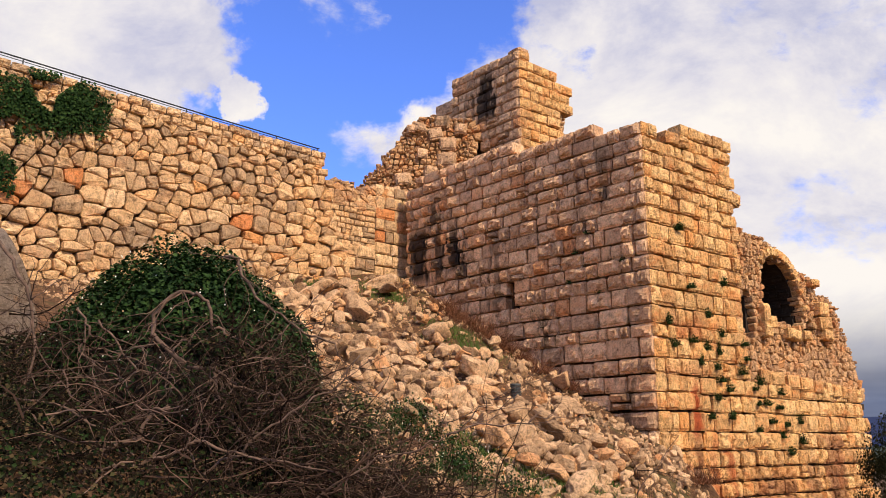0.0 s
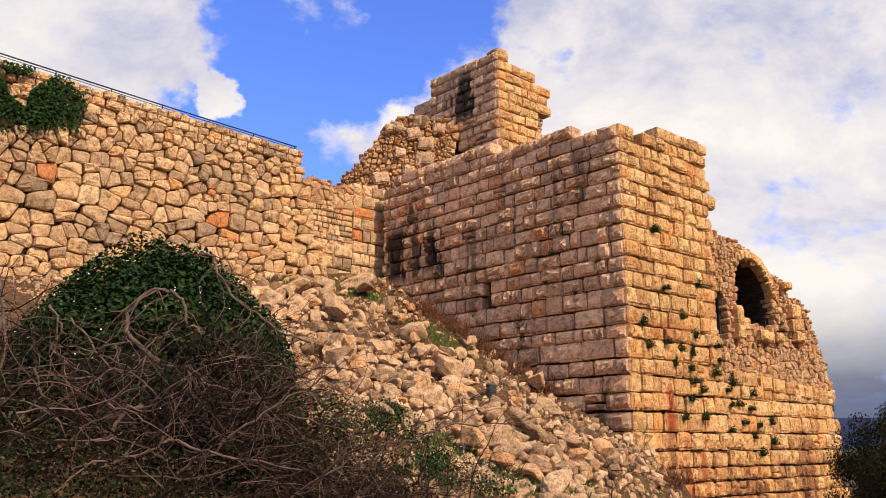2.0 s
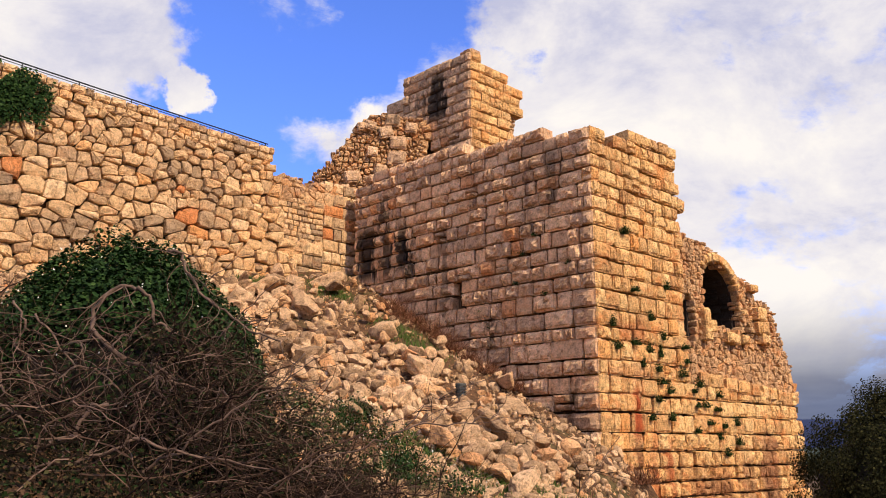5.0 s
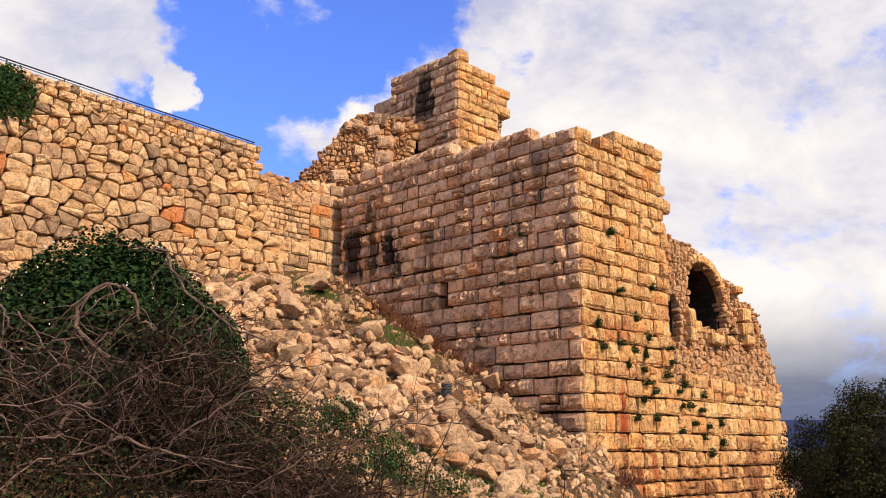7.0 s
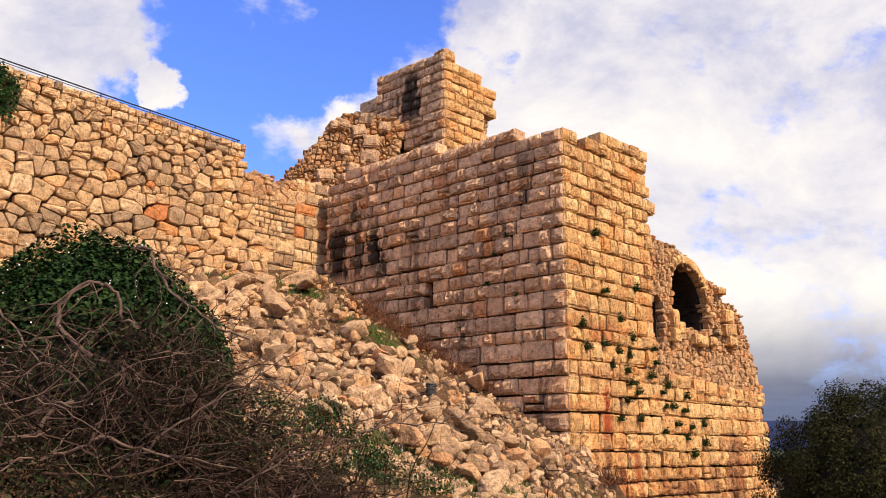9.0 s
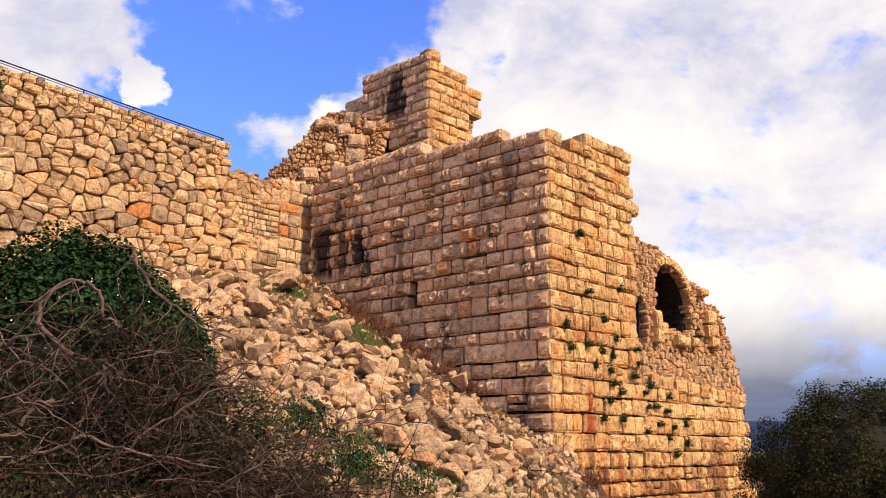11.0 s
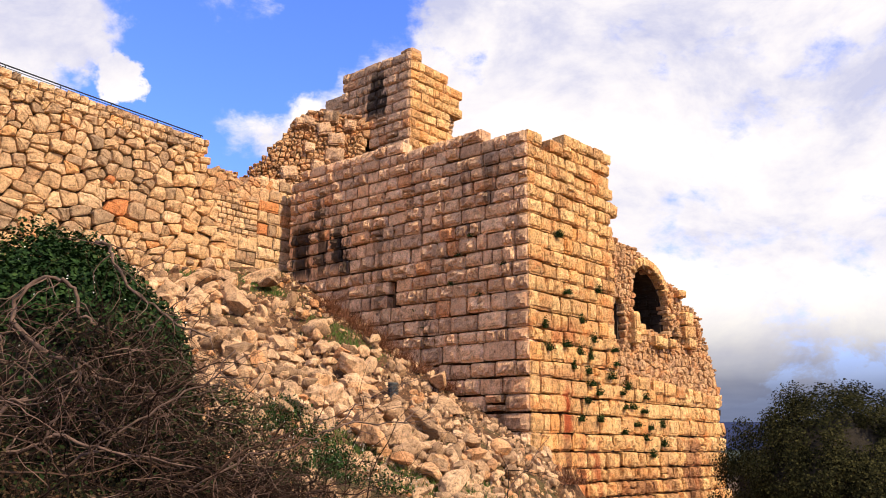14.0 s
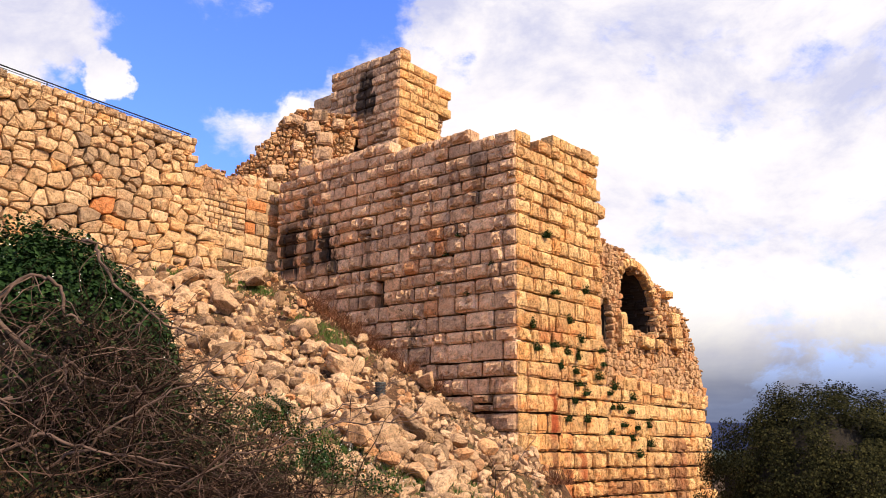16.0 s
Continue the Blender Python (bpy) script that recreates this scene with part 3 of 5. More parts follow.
def columns(verts, faces, m, x0, x1, step, bottom, top, y0, y1, holes=()):
    """Wall core in upright strips under a broken crown; holes: functions of x giving (z0, z1) or None."""
    known = {}

    def corner(x, y, z):
        key = (round(x, 3), round(y, 3), round(z, 3))
        if key not in known:
            known[key] = len(verts)
            verts.append(tuple(m @ Vector((x, y, z))))
        return known[key]

    number = max(1, math.ceil((x1 - x0) / step))
    for i in range(number):
        xa, xb = x0 + (x1 - x0) * i / number, x0 + (x1 - x0) * (i + 1) / number
        mid = (xa + xb) / 2
        spans, low = [], (bottom, bottom)
        for hole in sorted((h for h in holes if h(mid)), key=lambda h: h(mid)[0]):
            ha, hb = hole(xa) or hole(mid), hole(xb) or hole(mid)
            spans.append((low, (ha[0], hb[0])))
            low = (ha[1], hb[1])
        spans.append((low, (top(xa), top(xb))))
        for (a0, b0), (a1, b1) in spans:
            c = [corner(x, y, z) for x, y, z in ((xa, y0, a0), (xb, y0, b0), (xb, y0, b1), (xa, y0, a1), (xa, y1, a0), (xb, y1, b0), (xb, y1, b1), (xa, y1, a1))]
            for f in ((0, 1, 2, 3), (5, 4, 7, 6), (3, 2, 6, 7), (0, 4, 5, 1)) + (((0, 3, 7, 4),) if i == 0 or holes else ()) + (((1, 5, 6, 2),) if i == number - 1 or holes else ()):
                faces.append(tuple(c[k] for k in f))


def slit(x):
    return (6.4, 7.7) if -6.36 < x < -5.94 else None


def build_tower():
    base = Matrix.Translation((CORNER.x, CORNER.y, 1.5))
    tower = thing("fortress_tower", "square ruined tower of rough bossed limestone blocks with a broken crown", "tower", base)
    shaded_blocks = [block_mesh(100 + i, M_SHADE_TONED, 0.10 + 0.010 * i, 0.75) for i in range(14)] + [block_mesh(140, M_SHADE_TONED, 0.02), block_mesh(141, M_SHADE_TONED, 0.03)]
    sunlit_blocks = [block_mesh(200 + i, M_SUN_TONED, 0.05 + 0.008 * i, 0.9) for i in range(14)]
    verts, faces = [], []
    columns(verts, faces, LEFT, -12.6, -0.5, 0.35, -1.6, lambda x: left_top(x) - 0.3, 0.4, 2.2, [slit])
    shaded = under("wall", mesh_of("wall", verts, faces, M_CORE), tower, None, "shaded wall of bossed blocks with black water stains")
    verts, faces = [], []
    columns(verts, faces, RIGHT, 0.5, 5.3, 0.3, -1.6, lambda x: right_top(x) - 0.3, 0.4, 2.2)
    box_data(verts, faces, (5.3, 0.4, -1.6), (14.5, 2.2, 3.3), RIGHT)
    lit = under("wall", mesh_of("wall", verts, faces, M_CORE), tower, None, "sunlit wall of orange blocks with rust streaks and weeds")
    verts, faces = [], []
    box_data(verts, faces, (-12.0, 2.25, -1.0), (-0.6, 4.9, 11.2), LEFT)
    under("fill", mesh_of("fill", verts, faces, M_CORE), tower)
    # near-black panel behind the slit: its shade as a painted surface
    verts, faces = [], []
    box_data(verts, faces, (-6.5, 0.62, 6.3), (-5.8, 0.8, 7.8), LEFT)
    under("recess", mesh_of("recess", verts, faces, M_INNER_SHADE), tower, None, "dark panel in the arrow slit that stands in for its shade")
    # the slit, and blocks whose ends meet at the corner
    buried = lambda x0, x1, z0, z1: z1 < 0.1 - 0.565 * x1
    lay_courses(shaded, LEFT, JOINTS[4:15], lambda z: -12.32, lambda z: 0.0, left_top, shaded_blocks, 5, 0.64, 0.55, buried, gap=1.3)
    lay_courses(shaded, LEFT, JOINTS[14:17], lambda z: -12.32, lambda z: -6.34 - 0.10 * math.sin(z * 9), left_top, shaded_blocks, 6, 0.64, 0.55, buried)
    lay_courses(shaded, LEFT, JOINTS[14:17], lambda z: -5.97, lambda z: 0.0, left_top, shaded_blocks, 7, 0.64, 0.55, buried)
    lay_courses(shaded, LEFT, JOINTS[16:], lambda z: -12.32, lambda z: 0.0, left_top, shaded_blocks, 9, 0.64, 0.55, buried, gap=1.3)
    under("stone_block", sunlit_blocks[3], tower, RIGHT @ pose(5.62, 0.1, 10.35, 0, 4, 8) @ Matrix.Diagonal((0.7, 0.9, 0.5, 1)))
    worn = [block_mesh(240 + i, M_SUN_TONED, 0.06 + 0.015 * i, 1.3) for i in range(10)]
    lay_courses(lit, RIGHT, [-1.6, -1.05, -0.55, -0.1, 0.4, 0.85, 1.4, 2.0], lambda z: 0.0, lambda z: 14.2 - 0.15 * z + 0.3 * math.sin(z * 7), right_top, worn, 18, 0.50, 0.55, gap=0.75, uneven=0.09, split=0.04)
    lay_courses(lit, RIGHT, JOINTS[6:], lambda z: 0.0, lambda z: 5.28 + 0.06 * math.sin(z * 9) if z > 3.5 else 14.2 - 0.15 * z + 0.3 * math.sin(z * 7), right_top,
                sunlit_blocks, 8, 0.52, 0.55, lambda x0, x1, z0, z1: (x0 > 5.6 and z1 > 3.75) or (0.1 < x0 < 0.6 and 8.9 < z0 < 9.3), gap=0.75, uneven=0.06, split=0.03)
    return tower


build_tower()

# ---- ruined gallery beyond the tower ----
gallery_top = broken_line([(5.0, 9.6), (5.3, 9.5), (5.95, 9.2), (7.2, 9.1), (8.0, 8.93), (8.7, 8.45), (9.4, 8.2), (10.8, 7.95), (10.9, 7.42), (11.9, 7.35), (12.45, 6.95), (12.7, 6.25), (13.5, 5.1), (14.05, 3.9), (14.3, 3.2)])


def arch_hole(x0, x1, bottom, spring, rise, apex=0.5, far_spring=None):
    """An arched opening as a function of x; apex: where along it the crown lies; far_spring: the springing at x1."""
    crown, xa = spring + rise, x0 + apex * (x1 - x0)
    far = spring if far_spring is None else far_spring

    def hole(x):
        if not x0 < x < x1:
            return None
        low, u = (spring, (xa - x) / (xa - x0)) if x < xa else (far, (x - xa) / (x1 - xa))
        return (bottom + (0.35 * max(0.0, 1 - (x - x0) / 1.6) if rise > 0.6 else 0.0), low + (crown - low) * math.sqrt(max(0.0, 1 - u ** 2.2)))
    return hole


big_arch = arch_hole(6.85, 9.6, 5.95, 7.7, 0.75, 0.32, 6.35)
small_arch = arch_hole(5.32, 6.05, 5.25, 6.5, 0.42)
niche = arch_hole(9.72, 10.36, 5.78, 6.02, 0.26)


def in_hole(x, z):
    for h in (big_arch(x), small_arch(x), niche(x)):
        if h and h[0] < z < h[1]:
            return True
    return False


def rubble_face(parent, m, x0, x1, z0, z1, size, seed, inside, material, gap=0.014, boss=0.05, depth=0.4, squash=1.0, crown=None):
    """A skin of small stones, one joined mesh."""
    r = random.Random(seed)
    verts, faces = [], []
    for poly in cells(x0, x1, z0, z1, size, seed, squash, inside, jitter=0.5, crown=crown, square=0.8):
        (cx, cz), vs, fs = cell_stone(poly, r, gap, boss * r.uniform(0.5, 1.6), depth)
        n = len(verts)
        push = r.uniform(-0.05, 0.05)
        verts += [tuple(m @ Vector((x + cx, y + push, z + cz))) for x, y, z in vs]
        faces += [tuple(n + i for i in f) for f in fs]
    return under("masonry", mesh_of("masonry", verts, faces, material), parent, None, kind="stuff")


def build_gallery():
    ruin = thing("ruined_gallery", "collapsed orange rubble wall with a tall open arch", "ruin",
                 Matrix.Translation(RIGHT @ Vector((9.5, 0.5, 3.2))))
    # core and vault coloured near black, for shade in openings and between stones
    verts, faces = [], []
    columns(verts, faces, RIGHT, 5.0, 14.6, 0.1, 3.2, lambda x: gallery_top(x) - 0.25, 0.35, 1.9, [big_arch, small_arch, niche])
    under("core", mesh_of("core", verts, faces, M_INNER_SHADE), ruin)
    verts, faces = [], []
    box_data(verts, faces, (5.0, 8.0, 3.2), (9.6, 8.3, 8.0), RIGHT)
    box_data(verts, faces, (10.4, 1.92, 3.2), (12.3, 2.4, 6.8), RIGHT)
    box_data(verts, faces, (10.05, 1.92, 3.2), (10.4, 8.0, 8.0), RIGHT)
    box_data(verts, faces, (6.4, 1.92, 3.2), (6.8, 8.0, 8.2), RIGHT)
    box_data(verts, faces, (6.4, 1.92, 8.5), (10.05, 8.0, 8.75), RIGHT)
    under("vault", mesh_of("vault", verts, faces, M_INNER_SHADE), ruin)
    rubble_face(ruin, RIGHT @ pose(0, 0.1, 0), 5.0, 14.8, 3.5, 9.4, lambda x, z: 0.21 if z > 4.8 else 0.32, 31,
                lambda x, z: z < gallery_top(x) + 0.15 and not in_hole(x, z), M_RUBBLE_I, crown=lambda x: gallery_top(x) + 0.12 * noise.noise(Vector((x * 3, 0, 0))))
    # ring of wedge stones round the arch
    block = [block_mesh(300 + i, M_SUN_TONED, 0.08) for i in range(4)]
    r = random.Random(4)
    for k in range(15):
        x = 7.0 + 2.7 * (k + 0.5) / 15 if k > 2 else 6.98 + 0.2 * k
        z = big_arch(min(x, 9.58))[1]
        lean = math.degrees(math.atan2(big_arch(min(x, 9.5) + 0.05)[1] - big_arch(min(x, 9.5) - 0.05)[1], 0.1))
        a = radians(lean)
        m = RIGHT @ pose(x - math.sin(a) * 0.2, -0.02, z + math.cos(a) * 0.2, 0, -lean, 0) @ Matrix.Diagonal((0.21, 0.6, 0.34, 1))
        under("arch_stone", r.choice(block), ruin, m)
    # thin courses of stone lining the vault behind the arch, coloured dark as its shade
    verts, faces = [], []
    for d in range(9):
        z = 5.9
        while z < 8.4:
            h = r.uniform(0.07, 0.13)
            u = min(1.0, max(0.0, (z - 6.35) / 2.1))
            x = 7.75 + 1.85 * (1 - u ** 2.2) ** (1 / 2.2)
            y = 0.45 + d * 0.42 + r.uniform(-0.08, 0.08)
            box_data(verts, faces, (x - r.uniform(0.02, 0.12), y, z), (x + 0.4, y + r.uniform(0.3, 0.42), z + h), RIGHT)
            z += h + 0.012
    under("vault_lining", mesh_of("vault_lining", verts, faces, M_INNER_SHADE), ruin, None, "thin stone courses lining the arch, its shade in their colour", kind="stuff")
    for x, z, w, h in ((10.9, 6.75, 0.75, 0.55), (10.95, 6.2, 0.85, 0.52), (11.1, 5.75, 0.7, 0.42), (6.55, 6.2, 0.35, 0.7), (6.55, 5.6, 0.4, 0.55),
                       (6.9, 5.9, 0.6, 0.45), (8.6, 5.55, 0.6, 0.4), (10.4, 7.75, 0.6, 0.3), (8.2, 5.6, 0.5, 0.4), (9.4, 5.6, 0.55, 0.35)):
        under("arch_stone", r.choice(block), ruin, RIGHT @ pose(x, -0.22, z, r.uniform(-3, 3), r.uniform(-4, 4), r.uniform(-6, 6)) @ Matrix.Diagonal((w, 0.7, h, 1)))
    # course of big blocks on the ledge
    x = 6.0
    while x < 12.0:
        w = r.uniform(0.45, 1.1)
        under("arch_stone", r.choice(block), ruin, RIGHT @ pose(x + w / 2, -0.08, 3.95 - (x - 5.5) * 0.06, 0, r.uniform(-2, 2), r.uniform(-3, 3)) @ Matrix.Diagonal((w - 0.03, 0.6, 0.5, 1)))
        x += w + (0.15 if r.random() < 0.2 else 0)
    return ruin


build_gallery()

# ---- curtain wall with railing ----
curtain_top = broken_line([(-20, 13.9), (-16.4, 13.75), (-8.6, 13.45), (-4.2, 13.25)])


def curtain_end(z):
    return -4.15 + max(0.0, 12.2 - z) * 0.30


def build_curtain():
    wall = thing("curtain_wall", "tall retaining wall of fitted golden limestone boulders", "wall", Matrix.Translation(CURTAIN @ Vector((-10, 0, 7.5))))
    verts, faces = [], []
    z = 5.0
    while z < 13.0:
        box_data(verts, faces, (-20, 0.25, z), (curtain_end(z + 0.5) - 0.2, 1.4, min(z + 0.5, 13.1)), CURTAIN)
        z += 0.5
    columns(verts, faces, CURTAIN, -20, -4.5, 0.5, 12.8, lambda x: curtain_top(x) - 0.07, 0.24, 1.38)
    core = under("core", mesh_of("core", verts, faces, M_CORE), wall)
    r = random.Random(77)
    rest = [[], []]

    def size(x, z):
        big = 0.68 - 0.15 * max(0.0, z - 11.0)
        return max(0.34, big) * (1.15 if x < -10.5 else 0.86)

    n = 0
    for poly in cells(-19, -2.0, 5.6, 14.3, size, 12, 1.22, lambda x, z: x < curtain_end(z) and z < curtain_top(x) - 0.62,
                      jitter=0.40, square=0.52, filler=0.34,
                      crown=lambda x: curtain_top(x) - 0.60):
        (cx, cz), vs, fs = cell_stone(poly, r, 0.013, 0.10 * r.uniform(0.5, 1.5), 0.4)
        m = CURTAIN @ pose(cx, r.uniform(-0.08, 0.08), cz, r.uniform(-5, 5), 0, r.uniform(-5, 5))
        if -16.9 < cx < -5.4 and 7.5 < cz < 12.7 and n < 300:
            n += 1
            under("boulder_stone", mesh_of("boulder_stone", vs, fs, M_CURTAIN), core, m)
        else:
            k = len(rest[0])
            rest[0].extend(tuple(m @ Vector(v)) for v in vs)
            rest[1].extend(tuple(k + i for i in f) for f in fs)
    under("masonry", mesh_of("masonry", rest[0], rest[1], M_CURTAIN_I), wall, None, kind="stuff")
    # two rows of squared stones that level the top
    coping = [block_mesh(800 + i, M_CURTAIN, 0.12, 1.0) for i in range(10)]
    for row in (0, 1):
        x = -18.0
        while x < -4.3:
            w = min(r.uniform(0.28, 0.62), -4.2 - x)
            if w > 0.12:
                top = curtain_top(x + w / 2) - 0.30 * row + r.uniform(-0.03, 0.02)
                under("coping_stone", r.choice(coping), core, CURTAIN @ pose(x + w / 2, r.uniform(-0.05, 0.03), top - 0.15, r.uniform(-3, 3), r.uniform(-2, 2) + 1, r.uniform(-4, 4)) @ Matrix.Diagonal((w - 0.02, 0.5, 0.30, 1)))
            x += w
    return wall


build_curtain()


def build_railing():
    rail = thing("railing", "thin dark steel handrail along the wall top", "railing", CURTAIN @ pose(-10, 0.3, 13.4))
    top = lambda x: curtain_top(x) + 0.16 + 0.10 * max(0.0, (-x - 9) / 8)
    for lift, rad in ((0.0, 0.028), (-0.09, 0.014)):
        verts, faces = [], []
        pts = [CURTAIN @ Vector((x, 0.15, top(x) + lift)) for x in np.linspace(-20, -4.4, 24)]
        tube_data(verts, faces, pts, [rad] * len(pts), 6)
        under("handrail" if lift == 0 else "wire", mesh_of("handrail", verts, faces, M_RAIL, True), rail)
    for x in np.linspace(-19.4, -4.5, 9):
        verts, faces = [], []
        tube_data(verts, faces, [CURTAIN @ Vector((x, 0.15, curtain_top(x) - 0.3)), CURTAIN @ Vector((x, 0.15, top(x)))], [0.022, 0.022], 6)
        under("post", mesh_of("post", verts, faces, M_RAIL), rail)


build_railing()


def build_inner_wall():
    """The old wall in the nook between curtain and tower."""
    wall = thing("nook_wall", "patched old wall of small squared stones beside the tower", "wall", Matrix.Translation(CURTAIN @ Vector((-2, 0.6, 8.5))))
    top = broken_line([(-5, 12.3), (-3.4, 12.4), (-2.2, 12.2), (-1.0, 12.6), (0.4, 12.9)])
    verts, faces = [], []
    columns(verts, faces, CURTAIN, -5.0, 1.4, 0.3, 7.0, lambda x: top(x) - 0.2, 0.95, 2.0)
    core = under("core", mesh_of("core", verts, faces, M_CORE), wall)
    small = [block_mesh(400 + i, M_CURTAIN, 0.05) for i in range(8)]
    m = CURTAIN @ pose(0, 0.5, 0)
    zs = list(np.arange(8.0, 13.2, 0.24))
    lay_courses(core, m, zs, lambda z: -4.9, lambda z: -1.3, lambda x: min(top(x), 11.9), small, 91, 0.62, 0.5,
                lambda x0, x1, z0, z1: z1 < 9.8 or z0 > 11.7, "squared_stone")
    big = [block_mesh(420 + i, M_CURTAIN, 0.10) for i in range(6)]
    lay_courses(core, m, list(np.arange(8.0, 13.2, 0.52)), lambda z: -1.3, lambda z: 0.6, top, big, 92, 0.62, 0.5, None, "squared_stone")
    lay_courses(core, m, [8.2, 8.75, 9.25, 9.8], lambda z: -4.0, lambda z: -1.3, top, big, 93, 0.85, 0.5, None, "squared_stone")
    rubble_face(wall, m, -5, -1.2, 11.65, 12.6, lambda x, z: 0.3, 35, lambda x, z: z < top(x), M_RUBBLE_I)


build_inner_wall()

# ---- the keep above, and its broken shoulder ----
keep_left_top = broken_line([(-6.2, 19.0), (-4.8, 19.3), (-4.7, 19.6), (-3, 19.8), (0, 19.86)])
keep_right_top = broken_line([(0, 19.86), (1.0, 19.5), (2.6, 19.05), (3.7, 18.6)])


def build_keep():
    keep = thing("keep", "upper square tower ruin of limestone blocks with a black stain", "tower", Matrix.Translation((UPPER.x, UPPER.y, 12.0)))
    a = [block_mesh(500 + i, M_UPPER, 0.14) for i in range(10)]
    b = [block_mesh(520 + i, M_SUN_TONED, 0.13) for i in range(10)]
    verts, faces = [], []
    columns(verts, faces, UPPER_LEFT, -4.6, -0.4, 0.3, 3.0, lambda x: keep_left_top(x) - 0.3, 0.4, 2.6, [lambda x: (14.75, 16.2) if -4.1 < x < -3.0 else None])
    left = under("wall", mesh_of("wall", verts, faces, M_CORE), keep, None, "shaded keep wall with a black stain")
    verts, faces = [], []
    columns(verts, faces, UPPER_RIGHT, 0.4, 3.2, 0.3, 3.0, lambda x: keep_right_top(x) - 0.3, 0.4, 2.4)
    right = under("wall", mesh_of("wall", verts, faces, M_CORE), keep, None, "sunlit keep wall of squared blocks")
    zs = [13.0 + 0.487 * i for i in range(15)]
    lay_courses(left, UPPER_LEFT, zs, lambda z: -4.75 if z > 15.5 else -4.9, lambda z: 0.0, keep_left_top, a, 51, 0.72, 0.5,
                lambda x0, x1, z0, z1: x0 < -3.0 and x1 > -4.0 and z1 > 14.8 and z0 < 16.0)
    lay_courses(right, UPPER_RIGHT, zs, lambda z: 0.0, lambda z: 3.62 - (0.8 if 15.6 < z < 17.1 else 0) + 0.12 * math.sin(z * 8), keep_right_top, b, 52, 0.68, 0.5)
    under("stone_block", a[2], left, UPPER_LEFT @ pose(-0.42, 0.12, 19.9) @ Matrix.Diagonal((0.8, 0.6, 0.16, 1)))
    # broken ends of the bonded courses that once ran on
    for x, z, w, h in ((-5.3, 18.5, 1.6, 0.74), (-5.05, 17.92, 1.1, 0.45), (-5.2, 17.5, 1.3, 0.48), (-5.2, 17.05, 1.3, 0.45)):
        under("stone_block", a[int(z * 10) % 10], left, UPPER_LEFT @ pose(x, 0.15, z, 3, -3, 6) @ Matrix.Diagonal((w, 0.7, h, 1)))
    rubble_face(right, UPPER_RIGHT @ pose(0, 0.35, 0), 2.4, 3.7, 15.4, 17.6, lambda x, z: 0.22, 53, lambda x, z: x < 3.4, M_RUBBLE_I)


build_keep()

SHOULDER = face_frame(Vector((-5.27, 38.14, 0)), Vector((math.cos(radians(10)), math.sin(radians(10)), 0)))
shoulder_top = broken_line([(-3.6, 13.7), (-2.9, 13.9), (-1.6, 13.6), (-1.06, 14.35), (0, 15.7), (0.4, 16.4), (0.95, 16.95), (1.8, 17.15), (4.0, 17.0)])


def build_shoulder():
    ruin = thing("ruined_buttress", "crumbling slope of rubble masonry with a few squared blocks", "ruin", Matrix.Translation(SHOULDER @ Vector((0.5, 0.5, 12.0))))
    verts, faces = [], []
    columns(verts, faces, SHOULDER, -3.8, 3.9, 0.25, 5.0, lambda x: shoulder_top(x) - 0.25, 0.5, 2.5)
    under("core", mesh_of("core", verts, faces, M_CORE), ruin)
    rubble_face(ruin, SHOULDER, -3.9, 3.6, 12.0, 17.6, lambda x, z: 0.27, 61, lambda x, z: z < shoulder_top(x) + 0.2, M_RUBBLE_I, boss=0.12, squash=1.15,
                crown=lambda x: shoulder_top(x) + 0.2 * noise.noise(Vector((x * 2.5, 3, 0))))
    r = random.Random(6)
    block = [block_mesh(600 + i, M_UPPER, 0.10) for i in range(5)]
    for x, z, w, h in ((2.2, 16.8, 0.75, 0.62), (1.2, 16.5, 0.6, 0.5), (1.9, 16.2, 0.7, 0.6), (2.5, 15.7, 0.8, 0.6), (1.3, 15.2, 0.5, 0.5), (2.4, 14.9, 0.9, 0.7),
                       (0.4, 13.9, 0.8, 0.6), (-0.1, 13.2, 0.7, 0.55), (0.9, 16.45, 0.7, 0.4), (3.1, 16.5, 0.6, 0.5), (1.7, 14.3, 0.6, 0.5)):
        under("stone_block", r.choice(block), ruin, SHOULDER @ pose(x, -0.25, z, r.uniform(-12, 12), r.uniform(-14, 14), r.uniform(-25, 25)) @ Matrix.Diagonal((w, 0.8, h, 1)))


build_shoulder()


# ---- fallen stones ----
def slope_place(s, b):
    """A place on the rubble slope: s up along the shaded wall, b out from it."""
    p = CORNER - LEFT_X * s + OUT_LEFT * b
    return Vector((p.x, p.y, ground_height(p.x, p.y)))


CLEARINGS = ((7.9, 5.9, 0.6), (2.6, 3.4, 0.7), (10.6, 2.3, 0.5), (11.4, 2.5, 0.4), (5.8, 2.5, 0.5), (7.5, 1.6, 0.5), (-1.4, 10.2, 0.8), (0.2, 9.6, 0.7), (-2.5, 10.6, 0.7))


